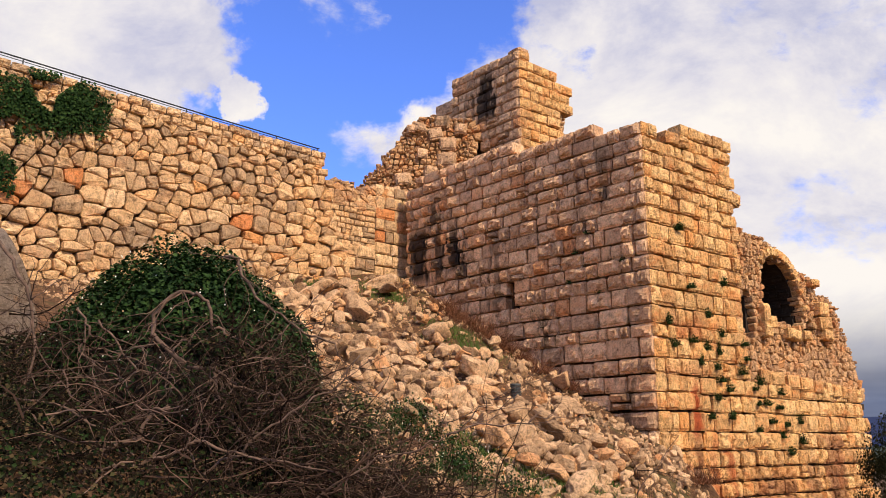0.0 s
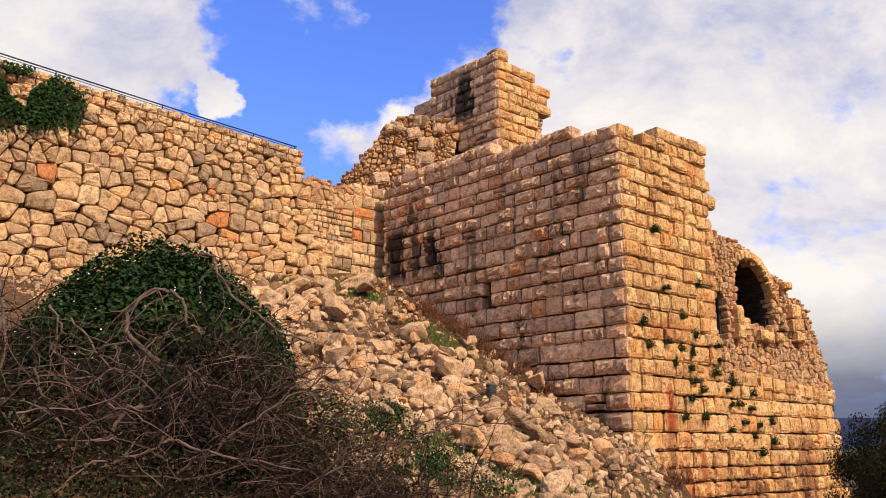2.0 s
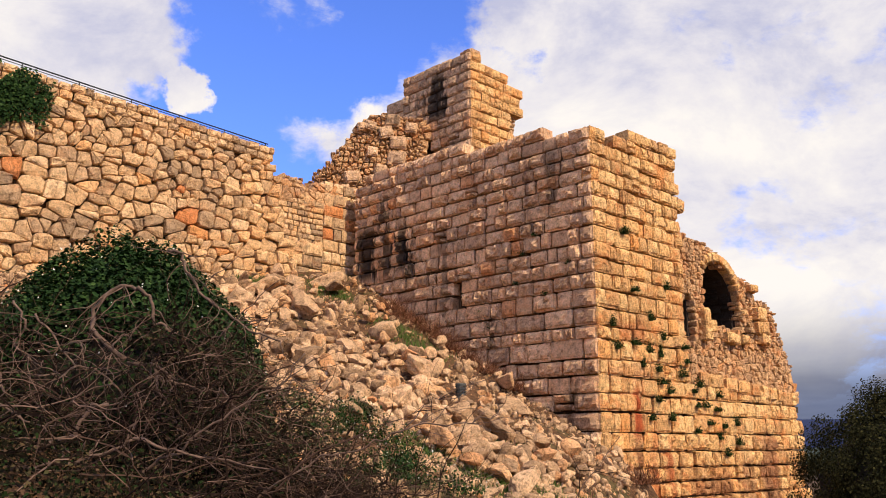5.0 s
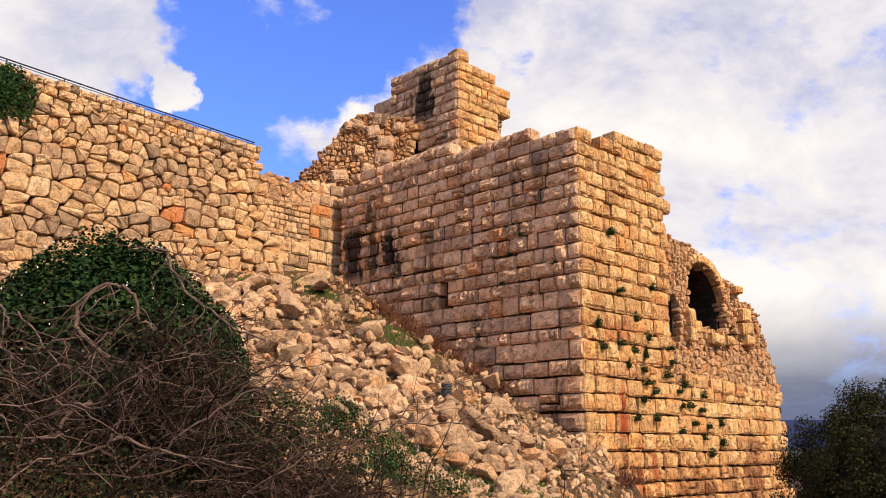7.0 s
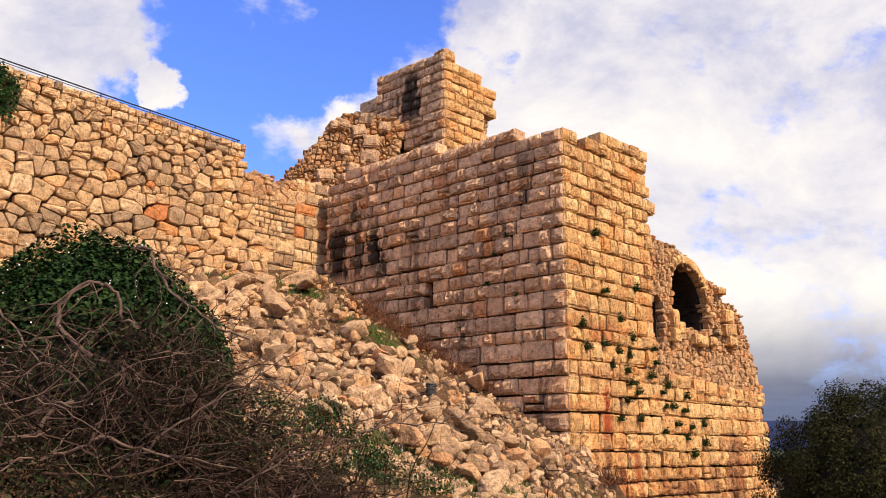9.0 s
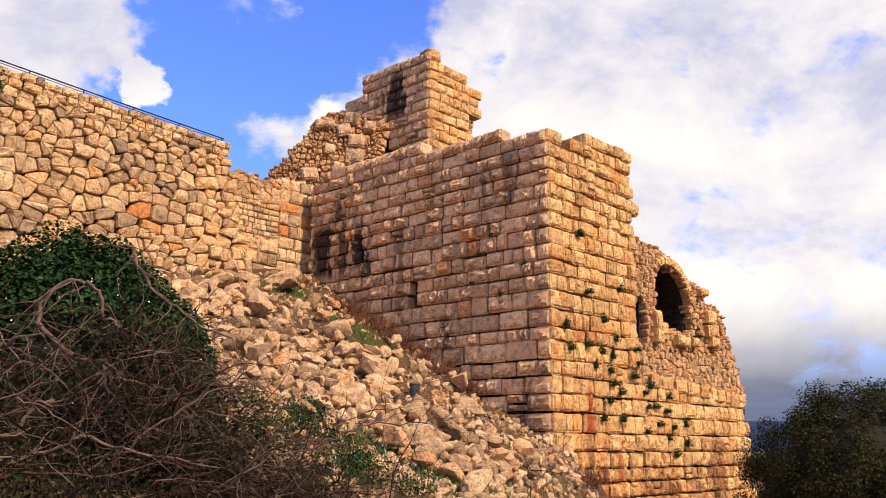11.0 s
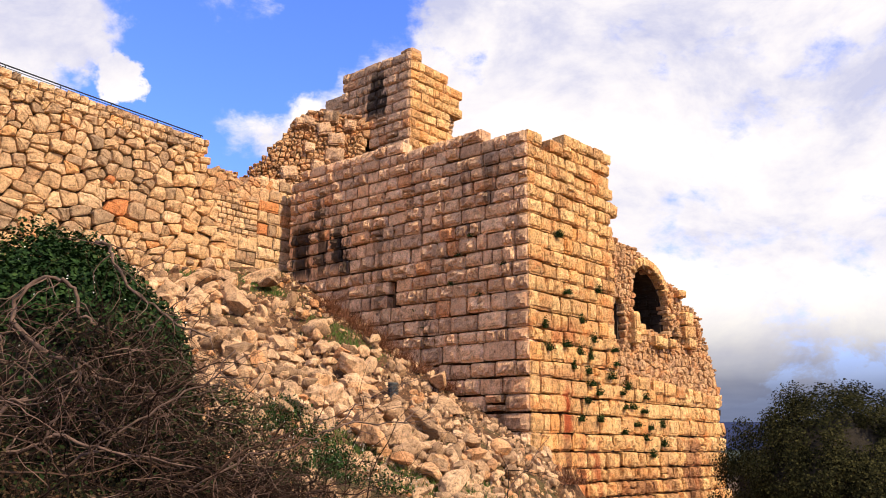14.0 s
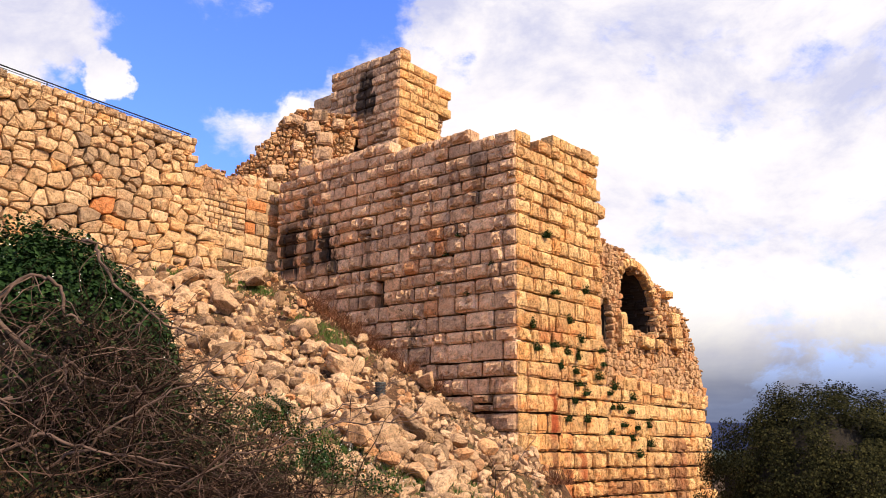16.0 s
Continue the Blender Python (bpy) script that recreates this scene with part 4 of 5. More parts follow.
def build_rubble():
    r = random.Random(21)
    big = [rock_mesh("boulder", 700 + i, M_ROCK, 3) for i in range(14)]

    def drop(s, b, w, long=1.2):
        p = slope_place(s, b)
        m = Matrix.Translation(p + Vector((0, 0, w * 0.26 + r.choice((0.0, 0.05, 0.12, 0.3))))) @ Euler((r.uniform(-0.5, 0.5), r.uniform(-0.5, 0.5), r.uniform(0, 6.3))).to_matrix().to_4x4() @ Matrix.Diagonal(
            (w * long, w * r.uniform(0.75, 1.05), w * r.uniform(0.6, 0.9), 1))
        ob = new("boulder", r.choice(big))
        ob.matrix_basis = m
        size = "large" if w > 0.75 else "small" if w < 0.45 else "middling"
        tagged(ob, size + " angular pale limestone boulder fallen on the slope", "boulder", "fallen boulders")

    for s, b, w, long in ((5.4, 5.7, 0.8, 1.6), (3.5, 7.1, 0.62, 1.7), (2.7, 6.4, 0.85, 1.25), (-1.6, 8.4, 0.75, 1.1), (-0.8, 6.2, 0.72, 1.4),
                          (1.2, 4.9, 0.75, 1.1), (0.3, 4.3, 0.72, 1.1), (0.5, 8.8, 0.66, 1.0), (1.1, 7.3, 0.66, 1.1), (6.7, 3.2, 1.05, 1.1), (11.2, 2.3, 0.85, 1.6),
                          (10.6, 5.4, 0.85, 1.2), (6.1, 7.9, 0.8, 1.1), (1.7, 2.1, 0.62, 1.7), (2.8, 1.1, 0.58, 1.7), (4.6, 3.5, 0.72, 1.1), (-3.3, 7.6, 0.72, 1.3),
                          (3.6, 4.3, 0.85, 1.5), (4.2, 8.0, 0.72, 1.2), (10.3, 2.5, 0.75, 1.2), (2.5, 4.9, 0.72, 1.4), (8.7, 6.6, 0.72, 1.2), (9.5, 6.9, 0.72, 1.2), (9.5, 5.5, 0.78, 1.4), (11.0, 3.8, 0.85, 1.1)):
        drop(s, b, w, long)
    slab = new("boulder", big[3])
    slab.matrix_basis = face_frame(slope_place(8.6, 5.1), LEFT_X) @ pose(0, 0, 0.5, 6, 27, -4) @ Matrix.Diagonal((2.1, 0.85, 0.75, 1))
    tagged(slab, "long tilted limestone slab lying across the rubble", "boulder", "fallen boulders")
    rock = new("boulder", rock_mesh("boulder", 790, M_GREY, 3))
    rock.matrix_basis = Matrix.Translation((-9.9, 14.9, 4.0)) @ Matrix.Diagonal((2.6, 2.0, 3.0, 1))
    tagged(rock, "large weathered grey boulder below the curtain wall", "boulder")
    count = 0
    while count < 285:
        s, b = r.uniform(-6, 12), r.uniform(0.8, 12)
        run = abs(b - 5.6 - 0.10 * s) < 2.6 and s > -2.5
        if not run and r.random() < 0.72:
            continue
        p = slope_place(s, b)
        if math.hypot(p.x, p.y) < 16.5 or p.x > 8.5 or any(math.hypot(s - u, b - v) < w for u, v, w in CLEARINGS):
            continue
        drop(s, b, min(0.64, 0.30 * math.exp(r.gauss(0.25, 0.36))) if run else r.uniform(0.22, 0.46), r.uniform(0.9, 1.5))
        count += 1
    mid = [rock_mesh("stone", 740 + i, M_ROCK_I, 2) for i in range(8)]
    tiny = [rock_mesh("stone", 760 + i, M_ROCK_I, 1) for i in range(8)]
    for name, kinds, number, lo, hi, label in (("boulder_rubble", mid, 330, 0.26, 0.56, "heaped pale limestone blocks of the collapsed wall"), ("stone_rubble", mid, 1700, 0.10, 0.32, "loose pale limestone rubble on the slope"),
                                               ("scree", mid, 1300, 0.10, 0.30, "pale broken stones strewn thickly at the foot of the slope"), ("gravel", tiny, 7500, 0.03, 0.13, "small broken stones strewn over the slope")):
        pieces = []
        while len(pieces) < number:
            s, b = r.uniform(-8, 12.3), r.uniform(0.1, 15)
            if name == "scree":
                s, b = r.uniform(-6.5, 3.0), r.uniform(0.3, 10)
            if lo > 0.2:
                s = r.uniform(-2, 11.5)
                b = 5.6 + 0.10 * s + r.gauss(0, 1.7)
            p = slope_place(s, b)
            if math.hypot(p.x, p.y) < 12 or noise.noise(Vector((p.x * 0.5, p.y * 0.5, 9))) < -0.35 or any(math.hypot(s - u, b - v) < w * 0.8 for u, v, w in CLEARINGS):
                continue
            w = lo + (hi - lo) * r.random() ** 1.8
            pieces.append((Matrix.Translation(p + Vector((0, 0, w * 0.2 + (r.uniform(0, 0.25) if lo > 0.2 else 0)))) @ Euler((r.uniform(0, 6.3), r.uniform(0, 6.3), r.uniform(0, 6.3))).to_matrix().to_4x4()
                           @ Matrix.Diagonal((w * r.uniform(0.9, 1.5), w, w * r.uniform(0.6, 0.9), 1)), r.choice(kinds)))
        tagged(new(name, joined(name, pieces, M_ROCK_I)), label, "rubble", kind="stuff")


build_rubble()


def wander(p, d, steps, length, droop, wild, r):
    """A crooked path from p along d."""
    pts, q, d = [p.copy()], p.copy(), d.normalized()
    for k in range(steps):
        d = (d + Vector((r.gauss(0, wild), r.gauss(0, wild), r.gauss(0, wild) - droop))).normalized()
        q = q + d * (length / steps)
        pts.append(q.copy())
    return pts


def crooked(bends, r):
    """A knotty path through a few bends."""
    pts = []
    for a, b in zip(bends, bends[1:]):
        for k in range(4):
            pts.append(a.lerp(b, k / 4) + Vector((r.gauss(0, 0.018), r.gauss(0, 0.03), r.gauss(0, 0.018))))
    return pts + [bends[-1]]


BUSH = Vector((-5.42, 13.6, 1.2))


def dome(theta, phi, grow=1.0):
    """A point on the ivy mound's outline."""
    bumpy = 1 + 0.10 * noise.noise(Vector((math.cos(theta) * 2 + 5, math.sin(theta) * 2, phi * 2.5)))
    rx, ry, rz = 2.5 * bumpy * grow, 2.1 * bumpy * grow, 3.55 * bumpy * grow
    side = math.cos(phi) ** 1.15
    return BUSH + Vector((rx * side * math.cos(theta), ry * side * math.sin(theta), rz * math.sin(phi)))


def build_bush():
    bush = thing("ivy_mound", "dark green ivy mound over a tangle of bare brown vines", "bush", Matrix.Translation(BUSH))
    r = random.Random(33)
    # closed dark shell under the leaves: the mound's inner shade as a shape
    verts, faces = [], []
    n, k = 28, 10
    for j in range(k + 1):
        for i in range(n):
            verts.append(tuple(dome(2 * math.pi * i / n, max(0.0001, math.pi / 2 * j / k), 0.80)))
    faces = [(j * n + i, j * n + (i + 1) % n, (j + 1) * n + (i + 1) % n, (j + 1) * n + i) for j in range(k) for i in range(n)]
    under("heart", mesh_of("heart", verts, faces, M_DARK, True), bush, None, "dark shell in the mound that stands in for inner shade")
    verts, faces = [], []
    for q in range(62000):
        theta, phi = r.uniform(0, 2 * math.pi), math.asin(r.uniform(0.12, 1))
        ragged = 0.20 + 0.42 * max(0.0, math.cos(theta - 4.75)) ** 2 + 0.22 * noise.noise(Vector((theta * 1.6, 4, 0)))
        if math.sin(phi) < ragged and r.random() < 0.80 + 0.15 * (ragged - math.sin(phi)):
            continue
        p = dome(theta, phi, r.uniform(0.86, 1.04) + 0.03 * noise.noise(Vector((theta * 7, phi * 7, 1))))
        leaf_data(verts, faces, p, r.uniform(0.045, 0.085), r, (p - BUSH).normalized())
    under("foliage", mesh_of("foliage", verts, faces, M_IVY), bush, None, "glossy dark green ivy leaves", kind="stuff")
    verts, faces = [], []
    for q in range(80):
        theta, phi = r.uniform(math.pi, 2 * math.pi), math.asin(r.uniform(0.15, 1))
        leaf_data(verts, faces, dome(theta, phi, 1.05), 0.032, r, Vector((0, -1, 0.3)))
    under("blossom", mesh_of("blossom", verts, faces, M_PETAL), bush, None, "tiny white blossoms", kind="stuff")
    verts, faces = [], []
    for q in range(330):
        theta, phi = r.uniform(math.pi * 0.95, 2.05 * math.pi), math.asin(r.uniform(0.1, 0.6))
        p = dome(theta, phi, r.uniform(0.95, 1.06))
        out = (p - BUSH).normalized()
        pts = wander(p, out * 0.35 + Vector((r.gauss(0, 0.7), -0.2, r.gauss(-0.2, 0.5))), 9, r.uniform(0.5, 1.9), 0.12, 0.30, r)
        w = r.uniform(0.004, 0.011)
        tube_data(verts, faces, pts, [w * (1 - 0.07 * i) for i in range(10)], 4)
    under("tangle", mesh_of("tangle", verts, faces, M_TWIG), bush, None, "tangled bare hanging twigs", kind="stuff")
    for q in range(26):
        theta, phi = r.uniform(math.pi * 0.95, 2.05 * math.pi), math.asin(r.uniform(0.15, 0.5))
        p = dome(theta, phi, 1.02)
        verts, faces = [], []
        pts = wander(p, (p - BUSH).normalized() * 0.4 + Vector((r.gauss(0, 0.7), -0.15, r.gauss(-0.3, 0.4))), 14, r.uniform(1.0, 2.2), 0.13, 0.30, r)
        w = r.uniform(0.008, 0.016)
        tube_data(verts, faces, pts, [w * (1 - 0.055 * i) for i in range(15)], 5)
        for k in range(4):
            tube_data(verts, faces, wander(pts[r.randrange(3, 13)], Vector((r.gauss(0, 1), -0.2, -0.3)), 7, r.uniform(0.3, 0.8), 0.12, 0.3, r), [0.009 - 0.001 * i for i in range(8)], 4)
        under("vine", mesh_of("vine", verts, faces, M_BARK, True), bush)
    # stout pale vines that arch out of the mound: depth, thickness and the bends of each
    for y, rad, bends in ((11.0, 0.05, ((-4.32, 2.66), (-4.77, 3.08), (-4.81, 3.33), (-4.48, 3.67), (-4.19, 3.61), (-4.01, 3.47), (-3.97, 3.18), (-3.72, 3.06))),
                          (11.1, 0.034, ((-4.32, 2.66), (-3.9, 2.6), (-3.65, 2.37), (-3.28, 2.3), (-2.96, 2.23), (-2.86, 2.01))),
                          (11.0, 0.03, ((-3.95, 2.66), (-3.86, 2.28), (-3.63, 2.02), (-3.5, 1.7))),
                          (12.3, 0.04, ((-4.32, 4.44), (-4.12, 4.37), (-4.01, 4.1), (-3.73, 3.73), (-3.3, 3.41), (-2.93, 3.17), (-2.57, 3.07))),
                          (11.2, 0.026, ((-6.0, 3.5), (-5.75, 3.2), (-5.9, 2.9), (-5.5, 2.6), (-5.1, 2.45))),
                          (11.1, 0.024, ((-5.6, 3.3), (-5.3, 2.95), (-5.0, 2.6), (-4.7, 2.55), (-4.4, 2.3)))):
        verts, faces = [], []
        pts = crooked([Vector((x, y, z)) for x, z in bends], r)
        tube_data(verts, faces, pts, [rad * 0.68 * (1 - 0.45 * i / len(pts)) for i in range(len(pts))], 6)
        for q in range(12):
            s = pts[r.randrange(2, len(pts))]
            tube_data(verts, faces, wander(s, Vector((r.gauss(0, 1), -0.15, r.gauss(-0.5, 0.4))), 8, r.uniform(0.4, 1.2), 0.10, 0.3, r), [0.010 - 0.0009 * i for i in range(9)], 5)
        under("vine", mesh_of("vine", verts, faces, M_BARK, True), bush, None, "stout arching grey-brown vine")



build_bush()


def build_thicket():
    """Bare brush in the foreground, below the mound and out over the slope."""
    r = random.Random(44)
    verts, faces = [], []
    for q in range(800):
        u = r.random() ** 0.85
        x = -8.2 + 9.2 * u
        y = r.uniform(8.2, 13.0) - 0.5 * u
        p = Vector((x, y, ground_height(x, y) + (1.7 - 1.0 * u) * r.random()))
        w = r.choice((0.005, 0.006, 0.008, 0.011, 0.015)) * (1 - 0.3 * u)
        pts = wander(p, Vector((r.gauss(0.2, 1), r.gauss(0, 0.5), r.gauss(0.12, 0.5))), 11, r.uniform(0.7, 2.1), 0.03, 0.24, r)
        tube_data(verts, faces, pts, [w * (1 - 0.07 * i) for i in range(12)], 4)
        for k in range(2):
            n = r.randrange(2, 10)
            tube_data(verts, faces, wander(pts[n], (pts[n + 1] - pts[n]).normalized() + Vector((r.gauss(0, 0.7), r.gauss(0, 0.4), r.gauss(0, 0.7))), 6, r.uniform(0.25, 0.8), 0.03, 0.25, r),
                      [w * 0.55 * (1 - 0.1 * i) for i in range(7)], 3)
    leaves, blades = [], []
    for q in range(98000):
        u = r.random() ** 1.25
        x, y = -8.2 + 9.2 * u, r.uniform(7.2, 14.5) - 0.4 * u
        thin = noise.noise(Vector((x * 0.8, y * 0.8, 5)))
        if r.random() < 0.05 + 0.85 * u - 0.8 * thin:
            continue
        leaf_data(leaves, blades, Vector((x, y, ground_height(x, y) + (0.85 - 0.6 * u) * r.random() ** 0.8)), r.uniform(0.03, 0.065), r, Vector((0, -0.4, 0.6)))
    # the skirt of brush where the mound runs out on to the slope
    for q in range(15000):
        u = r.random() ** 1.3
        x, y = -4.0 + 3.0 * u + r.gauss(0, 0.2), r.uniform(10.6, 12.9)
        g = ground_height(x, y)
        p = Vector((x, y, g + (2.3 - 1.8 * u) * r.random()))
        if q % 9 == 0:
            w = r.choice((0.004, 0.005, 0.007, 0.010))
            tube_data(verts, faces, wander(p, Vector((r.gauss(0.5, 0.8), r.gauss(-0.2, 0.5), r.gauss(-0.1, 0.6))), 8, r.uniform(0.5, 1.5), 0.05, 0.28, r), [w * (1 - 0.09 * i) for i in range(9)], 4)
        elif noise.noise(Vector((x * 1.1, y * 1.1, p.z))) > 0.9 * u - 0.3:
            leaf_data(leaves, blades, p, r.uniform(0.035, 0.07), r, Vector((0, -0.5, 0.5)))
    tagged(new("undergrowth", mesh_of("undergrowth", leaves, blades, M_UNDER)), "leafy undergrowth and litter beneath bare brush, coloured dark for shade", "undergrowth", kind="stuff")
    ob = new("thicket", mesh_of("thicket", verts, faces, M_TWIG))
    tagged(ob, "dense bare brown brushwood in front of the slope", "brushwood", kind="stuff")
    for y, rad, bends in ((10.2, 0.06, ((-6.5, 1.50), (-5.77, 1.45), (-5.18, 1.51), (-4.55, 1.71), (-4.36, 2.03), (-4.15, 2.07))),
                          (10.0, 0.055, ((-5.6, 1.05), (-5.01, 1.33), (-4.44, 1.41), (-4.03, 1.52), (-3.71, 1.66))),
                          (9.6, 0.09, ((-6.2, 1.50), (-5.62, 1.33), (-5.32, 1.12), (-5.0, 0.85))),
                          (10.6, 0.045, ((-7.1, 4.53), (-6.83, 4.3), (-6.49, 3.85), (-6.31, 3.48), (-6.19, 2.76), (-6.25, 2.0))),
                          (9.9, 0.03, ((-3.71, 1.66), (-3.22, 1.54), (-2.6, 1.40), (-2.0, 1.3))),
                          (10.0, 0.026, ((-3.6, 1.3), (-3.22, 1.54), (-2.82, 1.86), (-2.42, 2.09), (-2.02, 2.32), (-1.79, 2.65))),
                          (10.0, 0.02, ((-2.6, 0.75), (-2.05, 1.16), (-1.56, 1.44), (-1.04, 1.57), (-0.62, 1.79), (-0.38, 2.02), (-0.17, 2.17))),
                          (10.0, 0.017, ((-0.76, 1.71), (-0.38, 1.85), (0.1, 1.82), (0.47, 1.94))),
                          (10.3, 0.03, ((-7.2, 2.5), (-6.4, 2.2), (-5.7, 2.15), (-5.0, 1.8), (-4.6, 1.5)))):
        verts, faces = [], []
        pts = crooked([Vector((x, y, z)) for x, z in bends], r)
        dx = 1.0 if bends[-1][0] > bends[0][0] + 1 else 0.3
        tube_data(verts, faces, pts, [rad * 0.68 * (1 - 0.6 * i / len(pts)) for i in range(len(pts))], 7)
        branch = thing("fallen_branch", "bare crooked grey-brown branch lying in the brush", "branch", Matrix.Translation(pts[0]), "bare branches")
        under("limb", mesh_of("limb", verts, faces, M_BARK, True), branch)
        for q in range(8):
            verts, faces = [], []
            tube_data(verts, faces, wander(pts[r.randrange(3, len(pts) - 1)], Vector((dx, r.gauss(0, 0.4), r.gauss(0.25, 0.7))), 9, r.uniform(0.4, 1.3), 0.0, 0.22, r),
                      [max(0.005, rad * 0.22) * (1 - 0.09 * i) for i in range(10)], 5)
            under("twig", mesh_of("twig", verts, faces, M_BARK, True), branch)



build_thicket()


def clump(name, label, category, at, spread_xyz, number, size, material, r, group="", kind="", blades=False):
    """A low plant: leaves or blades about a foot."""
    verts, faces = [], []
    for q in range(number):
        o = Vector((r.gauss(0, spread_xyz[0]), r.gauss(0, spread_xyz[1]), abs(r.gauss(0, spread_xyz[2]))))
        p = at + o
        if blades:
            p.z = ground_height(p.x, p.y)
            tip = p + Vector((r.gauss(0, 0.06), r.gauss(0, 0.06), size * r.uniform(0.6, 1.3)))
            w = Vector((r.gauss(0, 1), r.gauss(0, 1), 0)).normalized() * 0.014
            k = len(verts)
            verts.extend((tuple(p - w), tuple(p + w), tuple(tip)))
            faces.append((k, k + 1, k + 2))
        else:
            leaf_data(verts, faces, p, size * r.uniform(0.6, 1.3), r)
    ob = new(name, mesh_of(name, verts, faces, material))
    return tagged(ob, label, category, group, kind)


def build_plants():
    r = random.Random(55)
    # weeds rooted in the sunlit wall
    for x, z in ((0.7, 5.4), (3.6, 5.2), (5.0, 5.0), (1.9, 4.9), (2.3, 4.2), (3.4, 3.7), (3.2, 4.1), (4.7, 4.0), (3.8, 3.4), (3.1, 3.1), (5.4, 3.5), (5.8, 3.7), (5.6, 3.0), (6.1, 3.0), (6.9, 2.9), (7.1, 3.4),
                 (2.7, 2.5), (3.9, 2.5), (5.5, 2.1), (7.4, 2.3), (7.0, 1.9), (6.4, 2.4), (8.3, 2.4), (8.4, 1.7), (7.5, 1.3), (0.9, 4.7), (2.7, 4.7), (3.4, 4.6), (5.0, 4.5), (2.9, 5.8), (1.6, 8.6), (4.0, 7.0), (2.0, 6.7)):
        clump("wall_weed", "small dark green weed rooted in a wall joint", "weed", RIGHT @ Vector((x, -0.12, z - 0.1)), (r.uniform(0.04, 0.10), 0.06, r.uniform(0.06, 0.17)), 300, 0.05, M_WEED, r, "wall weeds")
    for x, z in ((-3.0, 8.0), (-4.9, 6.2), (-2.4, 8.6), (-1.0, 7.4), (-2.0, 6.5), (-3.3, 7.0), (-4.5, 5.6)):
        clump("wall_weed", "small dark green weed rooted in a shaded wall joint", "weed", LEFT @ Vector((x, -0.06, z)), (0.07, 0.05, 0.06), 40, 0.06, M_WEED, r, "wall weeds")
    # ivy patch on the curtain wall
    verts, faces = [], []
    for q in range(11000):
        x, z = r.gauss(-15.0, 1.3), r.gauss(12.65, 0.5)
        if x < -15.6:
            z = min(z, 13.2) - r.random() ** 1.6 * 3.6
        if noise.noise(Vector((x * 1.1, z * 1.1, 2))) < -0.15 or x > -13.1 + 0.3 * r.random() or z > 13.6:
            continue
        leaf_data(verts, faces, CURTAIN @ Vector((x, -0.14 - 0.25 * r.random() ** 2, z)), r.uniform(0.07, 0.12), r, CURTAIN.to_3x3() @ Vector((0, -1, 0.3)))
    tagged(new("ivy", mesh_of("ivy", verts, faces, M_IVY)), "dark ivy hanging over the boulder wall", "ivy", kind="stuff")
    # grass and low plants on the slope
    for s, b, w, n in ((10.4, 2.2, 0.6, 420), (11.4, 2.5, 0.6, 260), (5.8, 2.5, 0.6, 420), (7.4, 1.7, 0.6, 360), (6.6, 2.0, 0.5, 260), (12.0, 5.2, 0.5, 400), (-1.4, 8.8, 0.35, 260), (-2.3, 8.2, 0.4, 300), (-0.75, 5.2, 0.3, 220), (-2.5, 5.0, 0.5, 260), (-3.0, 7.0, 0.6, 300)):
        clump("grass", "short green grass between the stones", "grass", slope_place(s, b), (w, w * 0.6, 0.01), n, 0.16, M_GRASS, r, kind="stuff", blades=True)
    for q in range(16):
        clump("grass", "short green grass between the stones", "grass", slope_place(r.uniform(-4, 0.5), r.uniform(3.5, 9.5)), (0.3, 0.25, 0.01), 150, 0.13, M_GRASS, r, kind="stuff", blades=True)
    for s, b in ((0.4, 9.4), (-0.3, 10.1), (-1.3, 10.0), (-2.2, 10.3), (-2.9, 10.9), (-3.3, 12.0), (-0.9, 11.6), (-2.0, 12.2), (0.6, 11.0), (-3.6, 10.2), (-1.0, 10.7), (-3.4, 11.1), (-3.7, 12.9), (-1.6, 12.7)):
        clump("low_shrub", "low dark green flowering shrub among the stones", "shrub", slope_place(s, b), (0.30, 0.30, 0.20), 600, 0.05, M_IVY, r, "low shrubs")
    verts, faces = [], []
    for q in range(150):
        p = slope_place(r.uniform(-4, 0.5), r.uniform(9.0, 12.0))
        leaf_data(verts, faces, p + Vector((0, 0, 0.25 + 0.25 * r.random())), 0.026, r, Vector((0, -1, 0.5)))
    tagged(new("blossom", mesh_of("blossom", verts, faces, M_PETAL)), "scattered tiny white blossoms on low plants", "flowers", kind="stuff")
    # dry reddish brush along the wall foot
    for s, b, w in ((9.2, 0.6, 0.5), (8.6, 0.7, 0.5), (8.0, 0.6, 0.6), (7.3, 0.6, 0.6), (6.6, 0.6, 0.6), (6.0, 0.6, 0.5), (5.2, 0.5, 0.4), (4.2, 0.6, 0.45), (3.2, 0.6, 0.4), (-1.7, 0.6, 0.5), (-2.6, 0.6, 0.5)):
        p = slope_place(s, b)
        verts, faces = [], []
        for q in range(170):
            d = Vector((r.gauss(0, 0.8), r.gauss(0, 0.8), 1.0))
            tube_data(verts, faces, wander(p + Vector((r.gauss(0, w * 0.5), r.gauss(0, w * 0.5), 0)), d, 4, r.uniform(0.3, 0.75), 0.0, 0.2, r), [0.011, 0.009, 0.007, 0.005, 0.003], 3)
        ob = new("dry_shrub", mesh_of("dry_shrub", verts, faces, M_DRY))
        tagged(ob, "dry reddish-brown brush at the foot of the wall", "shrub", "dry shrubs")


build_plants()


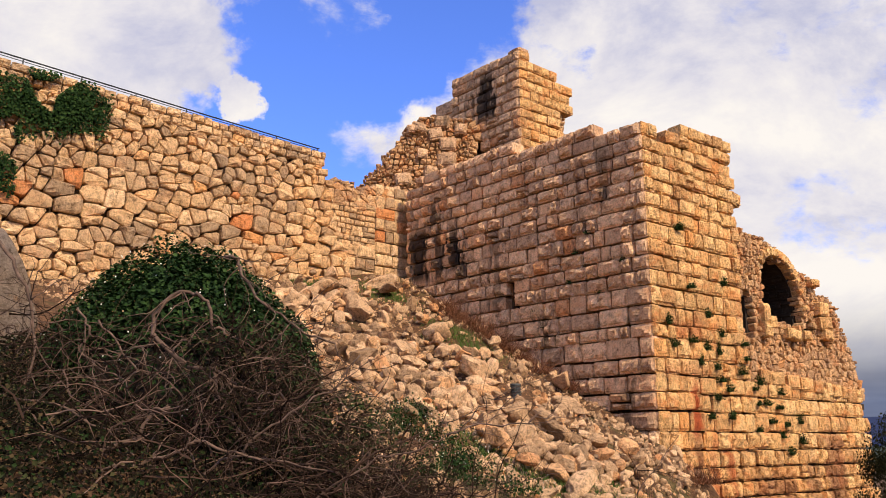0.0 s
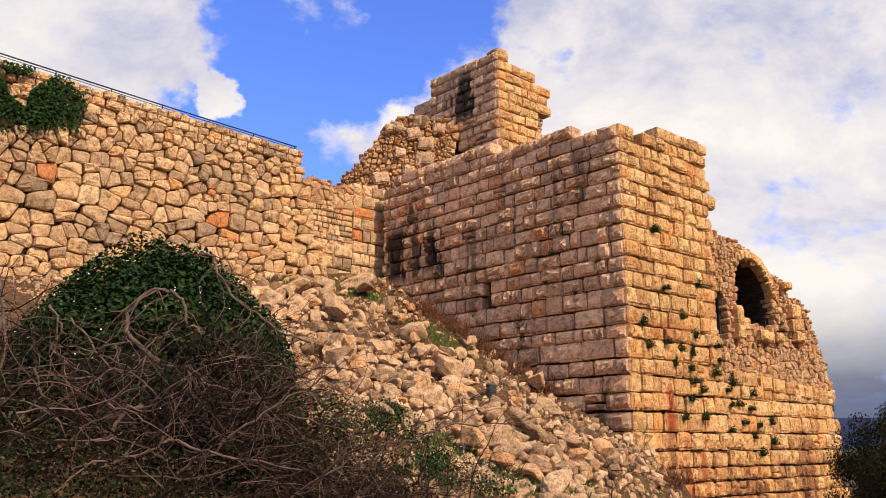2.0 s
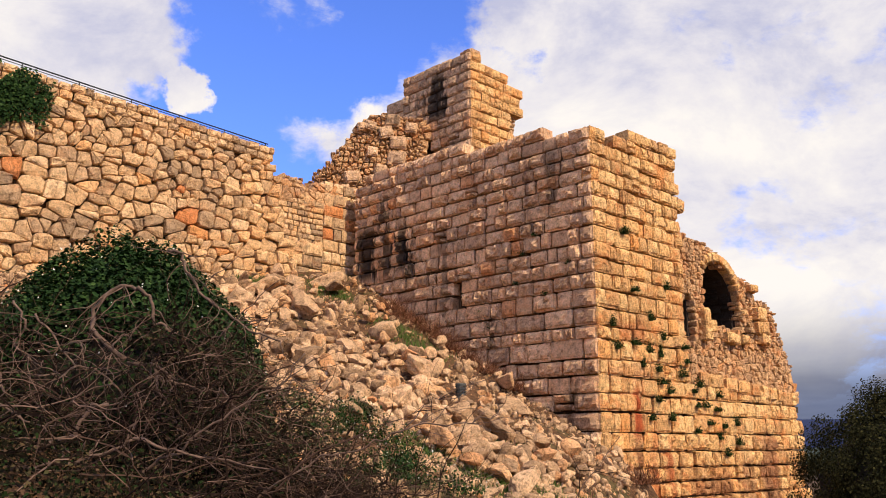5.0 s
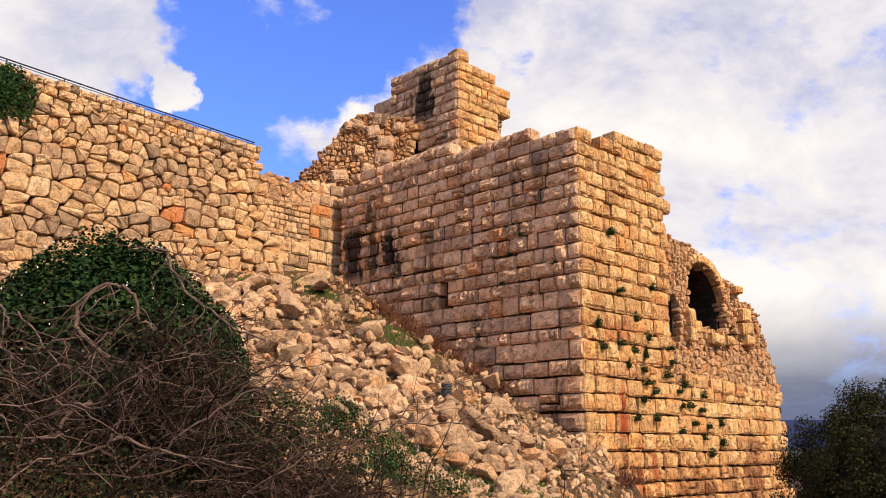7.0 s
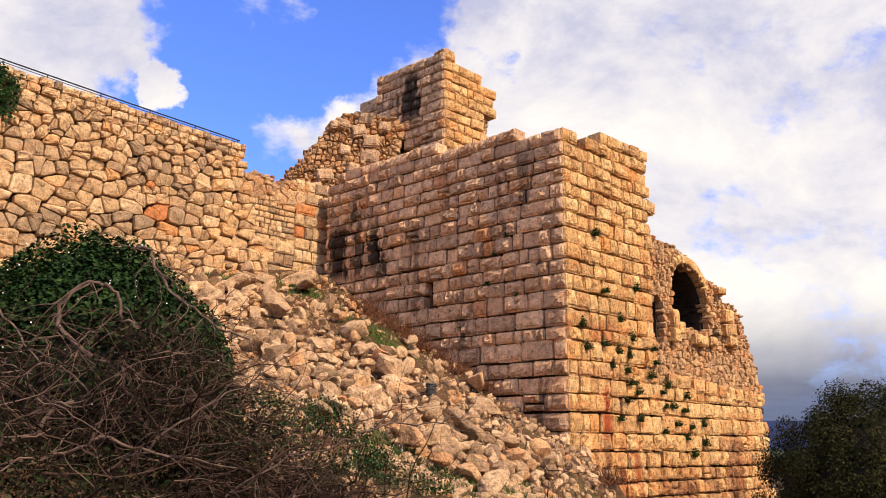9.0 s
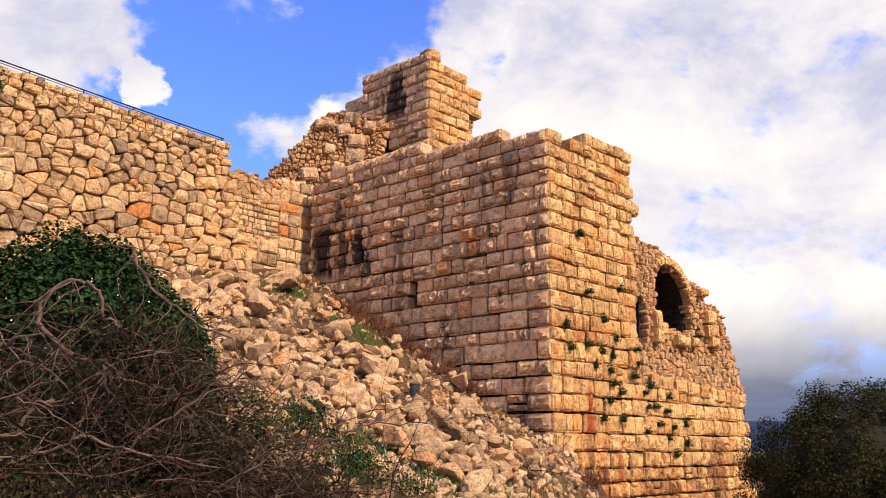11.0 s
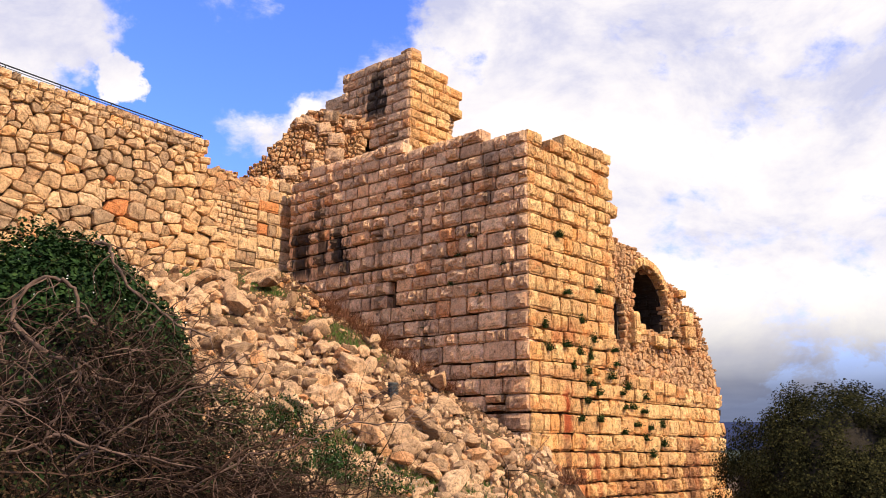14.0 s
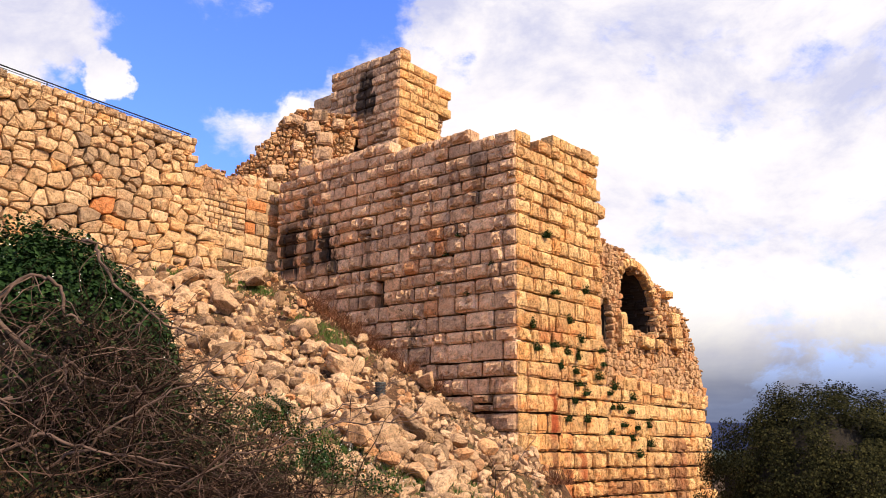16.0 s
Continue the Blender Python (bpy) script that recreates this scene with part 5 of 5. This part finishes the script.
def build_tree():
    at = Vector((11.45, 21.2, 0))
    at.z = ground_height(at.x, at.y)
    tree = thing("oak_tree", "dense dark evergreen oak below the castle wall", "tree", Matrix.Translation(at))
    r = random.Random(66)
    verts, faces = [], []
    pts = wander(at - Vector((0, 0, 0.2)), Vector((0.05, 0, 1)), 6, 1.6, 0, 0.06, r)
    tube_data(verts, faces, pts, [0.2 - 0.018 * i for i in range(7)], 8)
    ends = []
    for q in range(16):
        a = 2 * math.pi * q / 16 + r.uniform(-0.2, 0.2)
        limb = wander(pts[r.randrange(2, 7)], Vector((math.cos(a), math.sin(a), r.uniform(0.1, 0.9))), 7, r.uniform(1.6, 2.9), 0.02, 0.16, r)
        tube_data(verts, faces, limb, [0.075 - 0.008 * i for i in range(8)], 6)
        ends += limb[3:]
    under("trunk", mesh_of("trunk", verts, faces, M_BARK, True), tree, None, "grey-brown trunk with spreading limbs")
    verts, faces = [], []
    heart = at + Vector((0, 0, 1.6))
    for q in range(340):
        a, u = r.uniform(0, 2 * math.pi), r.uniform(-0.45, 1)
        rad = math.sqrt(max(0.05, 1 - max(0, u) ** 2)) * r.uniform(0.75, 1.08)
        c = at + Vector((3.0 * rad * math.cos(a), 2.6 * rad * math.sin(a), 2.15 + 2.1 * u * r.uniform(0.75, 1.12)))
        w = r.uniform(0.25, 0.5)
        for k in range(300):
            p = c + Vector((r.gauss(0, 1), r.gauss(0, 1), r.gauss(0, 1))).normalized() * (w * r.random() ** 0.4)
            leaf_data(verts, faces, p, r.uniform(0.04, 0.07), r, (p - heart).normalized() * 1.3)
    under("crown", mesh_of("crown", verts, faces, M_OAK), tree, None, "small leathery dark green leaves", kind="stuff")
    # added dark shell behind the leaves, in place of shade within the crown
    verts, faces = [], []
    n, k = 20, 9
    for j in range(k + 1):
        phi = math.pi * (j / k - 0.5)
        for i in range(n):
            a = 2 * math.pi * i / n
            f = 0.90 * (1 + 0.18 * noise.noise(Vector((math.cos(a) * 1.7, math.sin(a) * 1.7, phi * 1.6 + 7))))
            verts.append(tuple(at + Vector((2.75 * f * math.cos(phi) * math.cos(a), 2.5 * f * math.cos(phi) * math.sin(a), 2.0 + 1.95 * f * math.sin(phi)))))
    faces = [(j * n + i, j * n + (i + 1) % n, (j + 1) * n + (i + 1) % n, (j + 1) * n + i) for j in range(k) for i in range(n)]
    under("inner_crown", mesh_of("inner_crown", verts, faces, M_DARK, True), tree, None, "dark shell in the crown that stands in for inner shade")


build_tree()


def build_floodlight():
    at = slope_place(2.6, 3.5)
    lamp = thing("floodlight", "small grey metal floodlight standing on the rubble", "lamp", Matrix.Translation(at))
    verts, faces = [], []
    tube_data(verts, faces, [at + Vector((0, 0, h)) for h in (-0.05, 0.03, 0.04, 0.38, 0.40, 0.44)], [0.19, 0.19, 0.15, 0.15, 0.17, 0.16], 14)
    under("housing", mesh_of("housing", verts, faces, M_LAMP), lamp)
    for h in (0.10, 0.18, 0.26, 0.34):
        verts, faces = [], []
        tube_data(verts, faces, [at + Vector((0, 0, h)), at + Vector((0, 0, h + 0.03))], [0.18, 0.18], 14)
        under("cooling_fin", mesh_of("cooling_fin", verts, faces, M_LAMP), lamp)


build_floodlight()
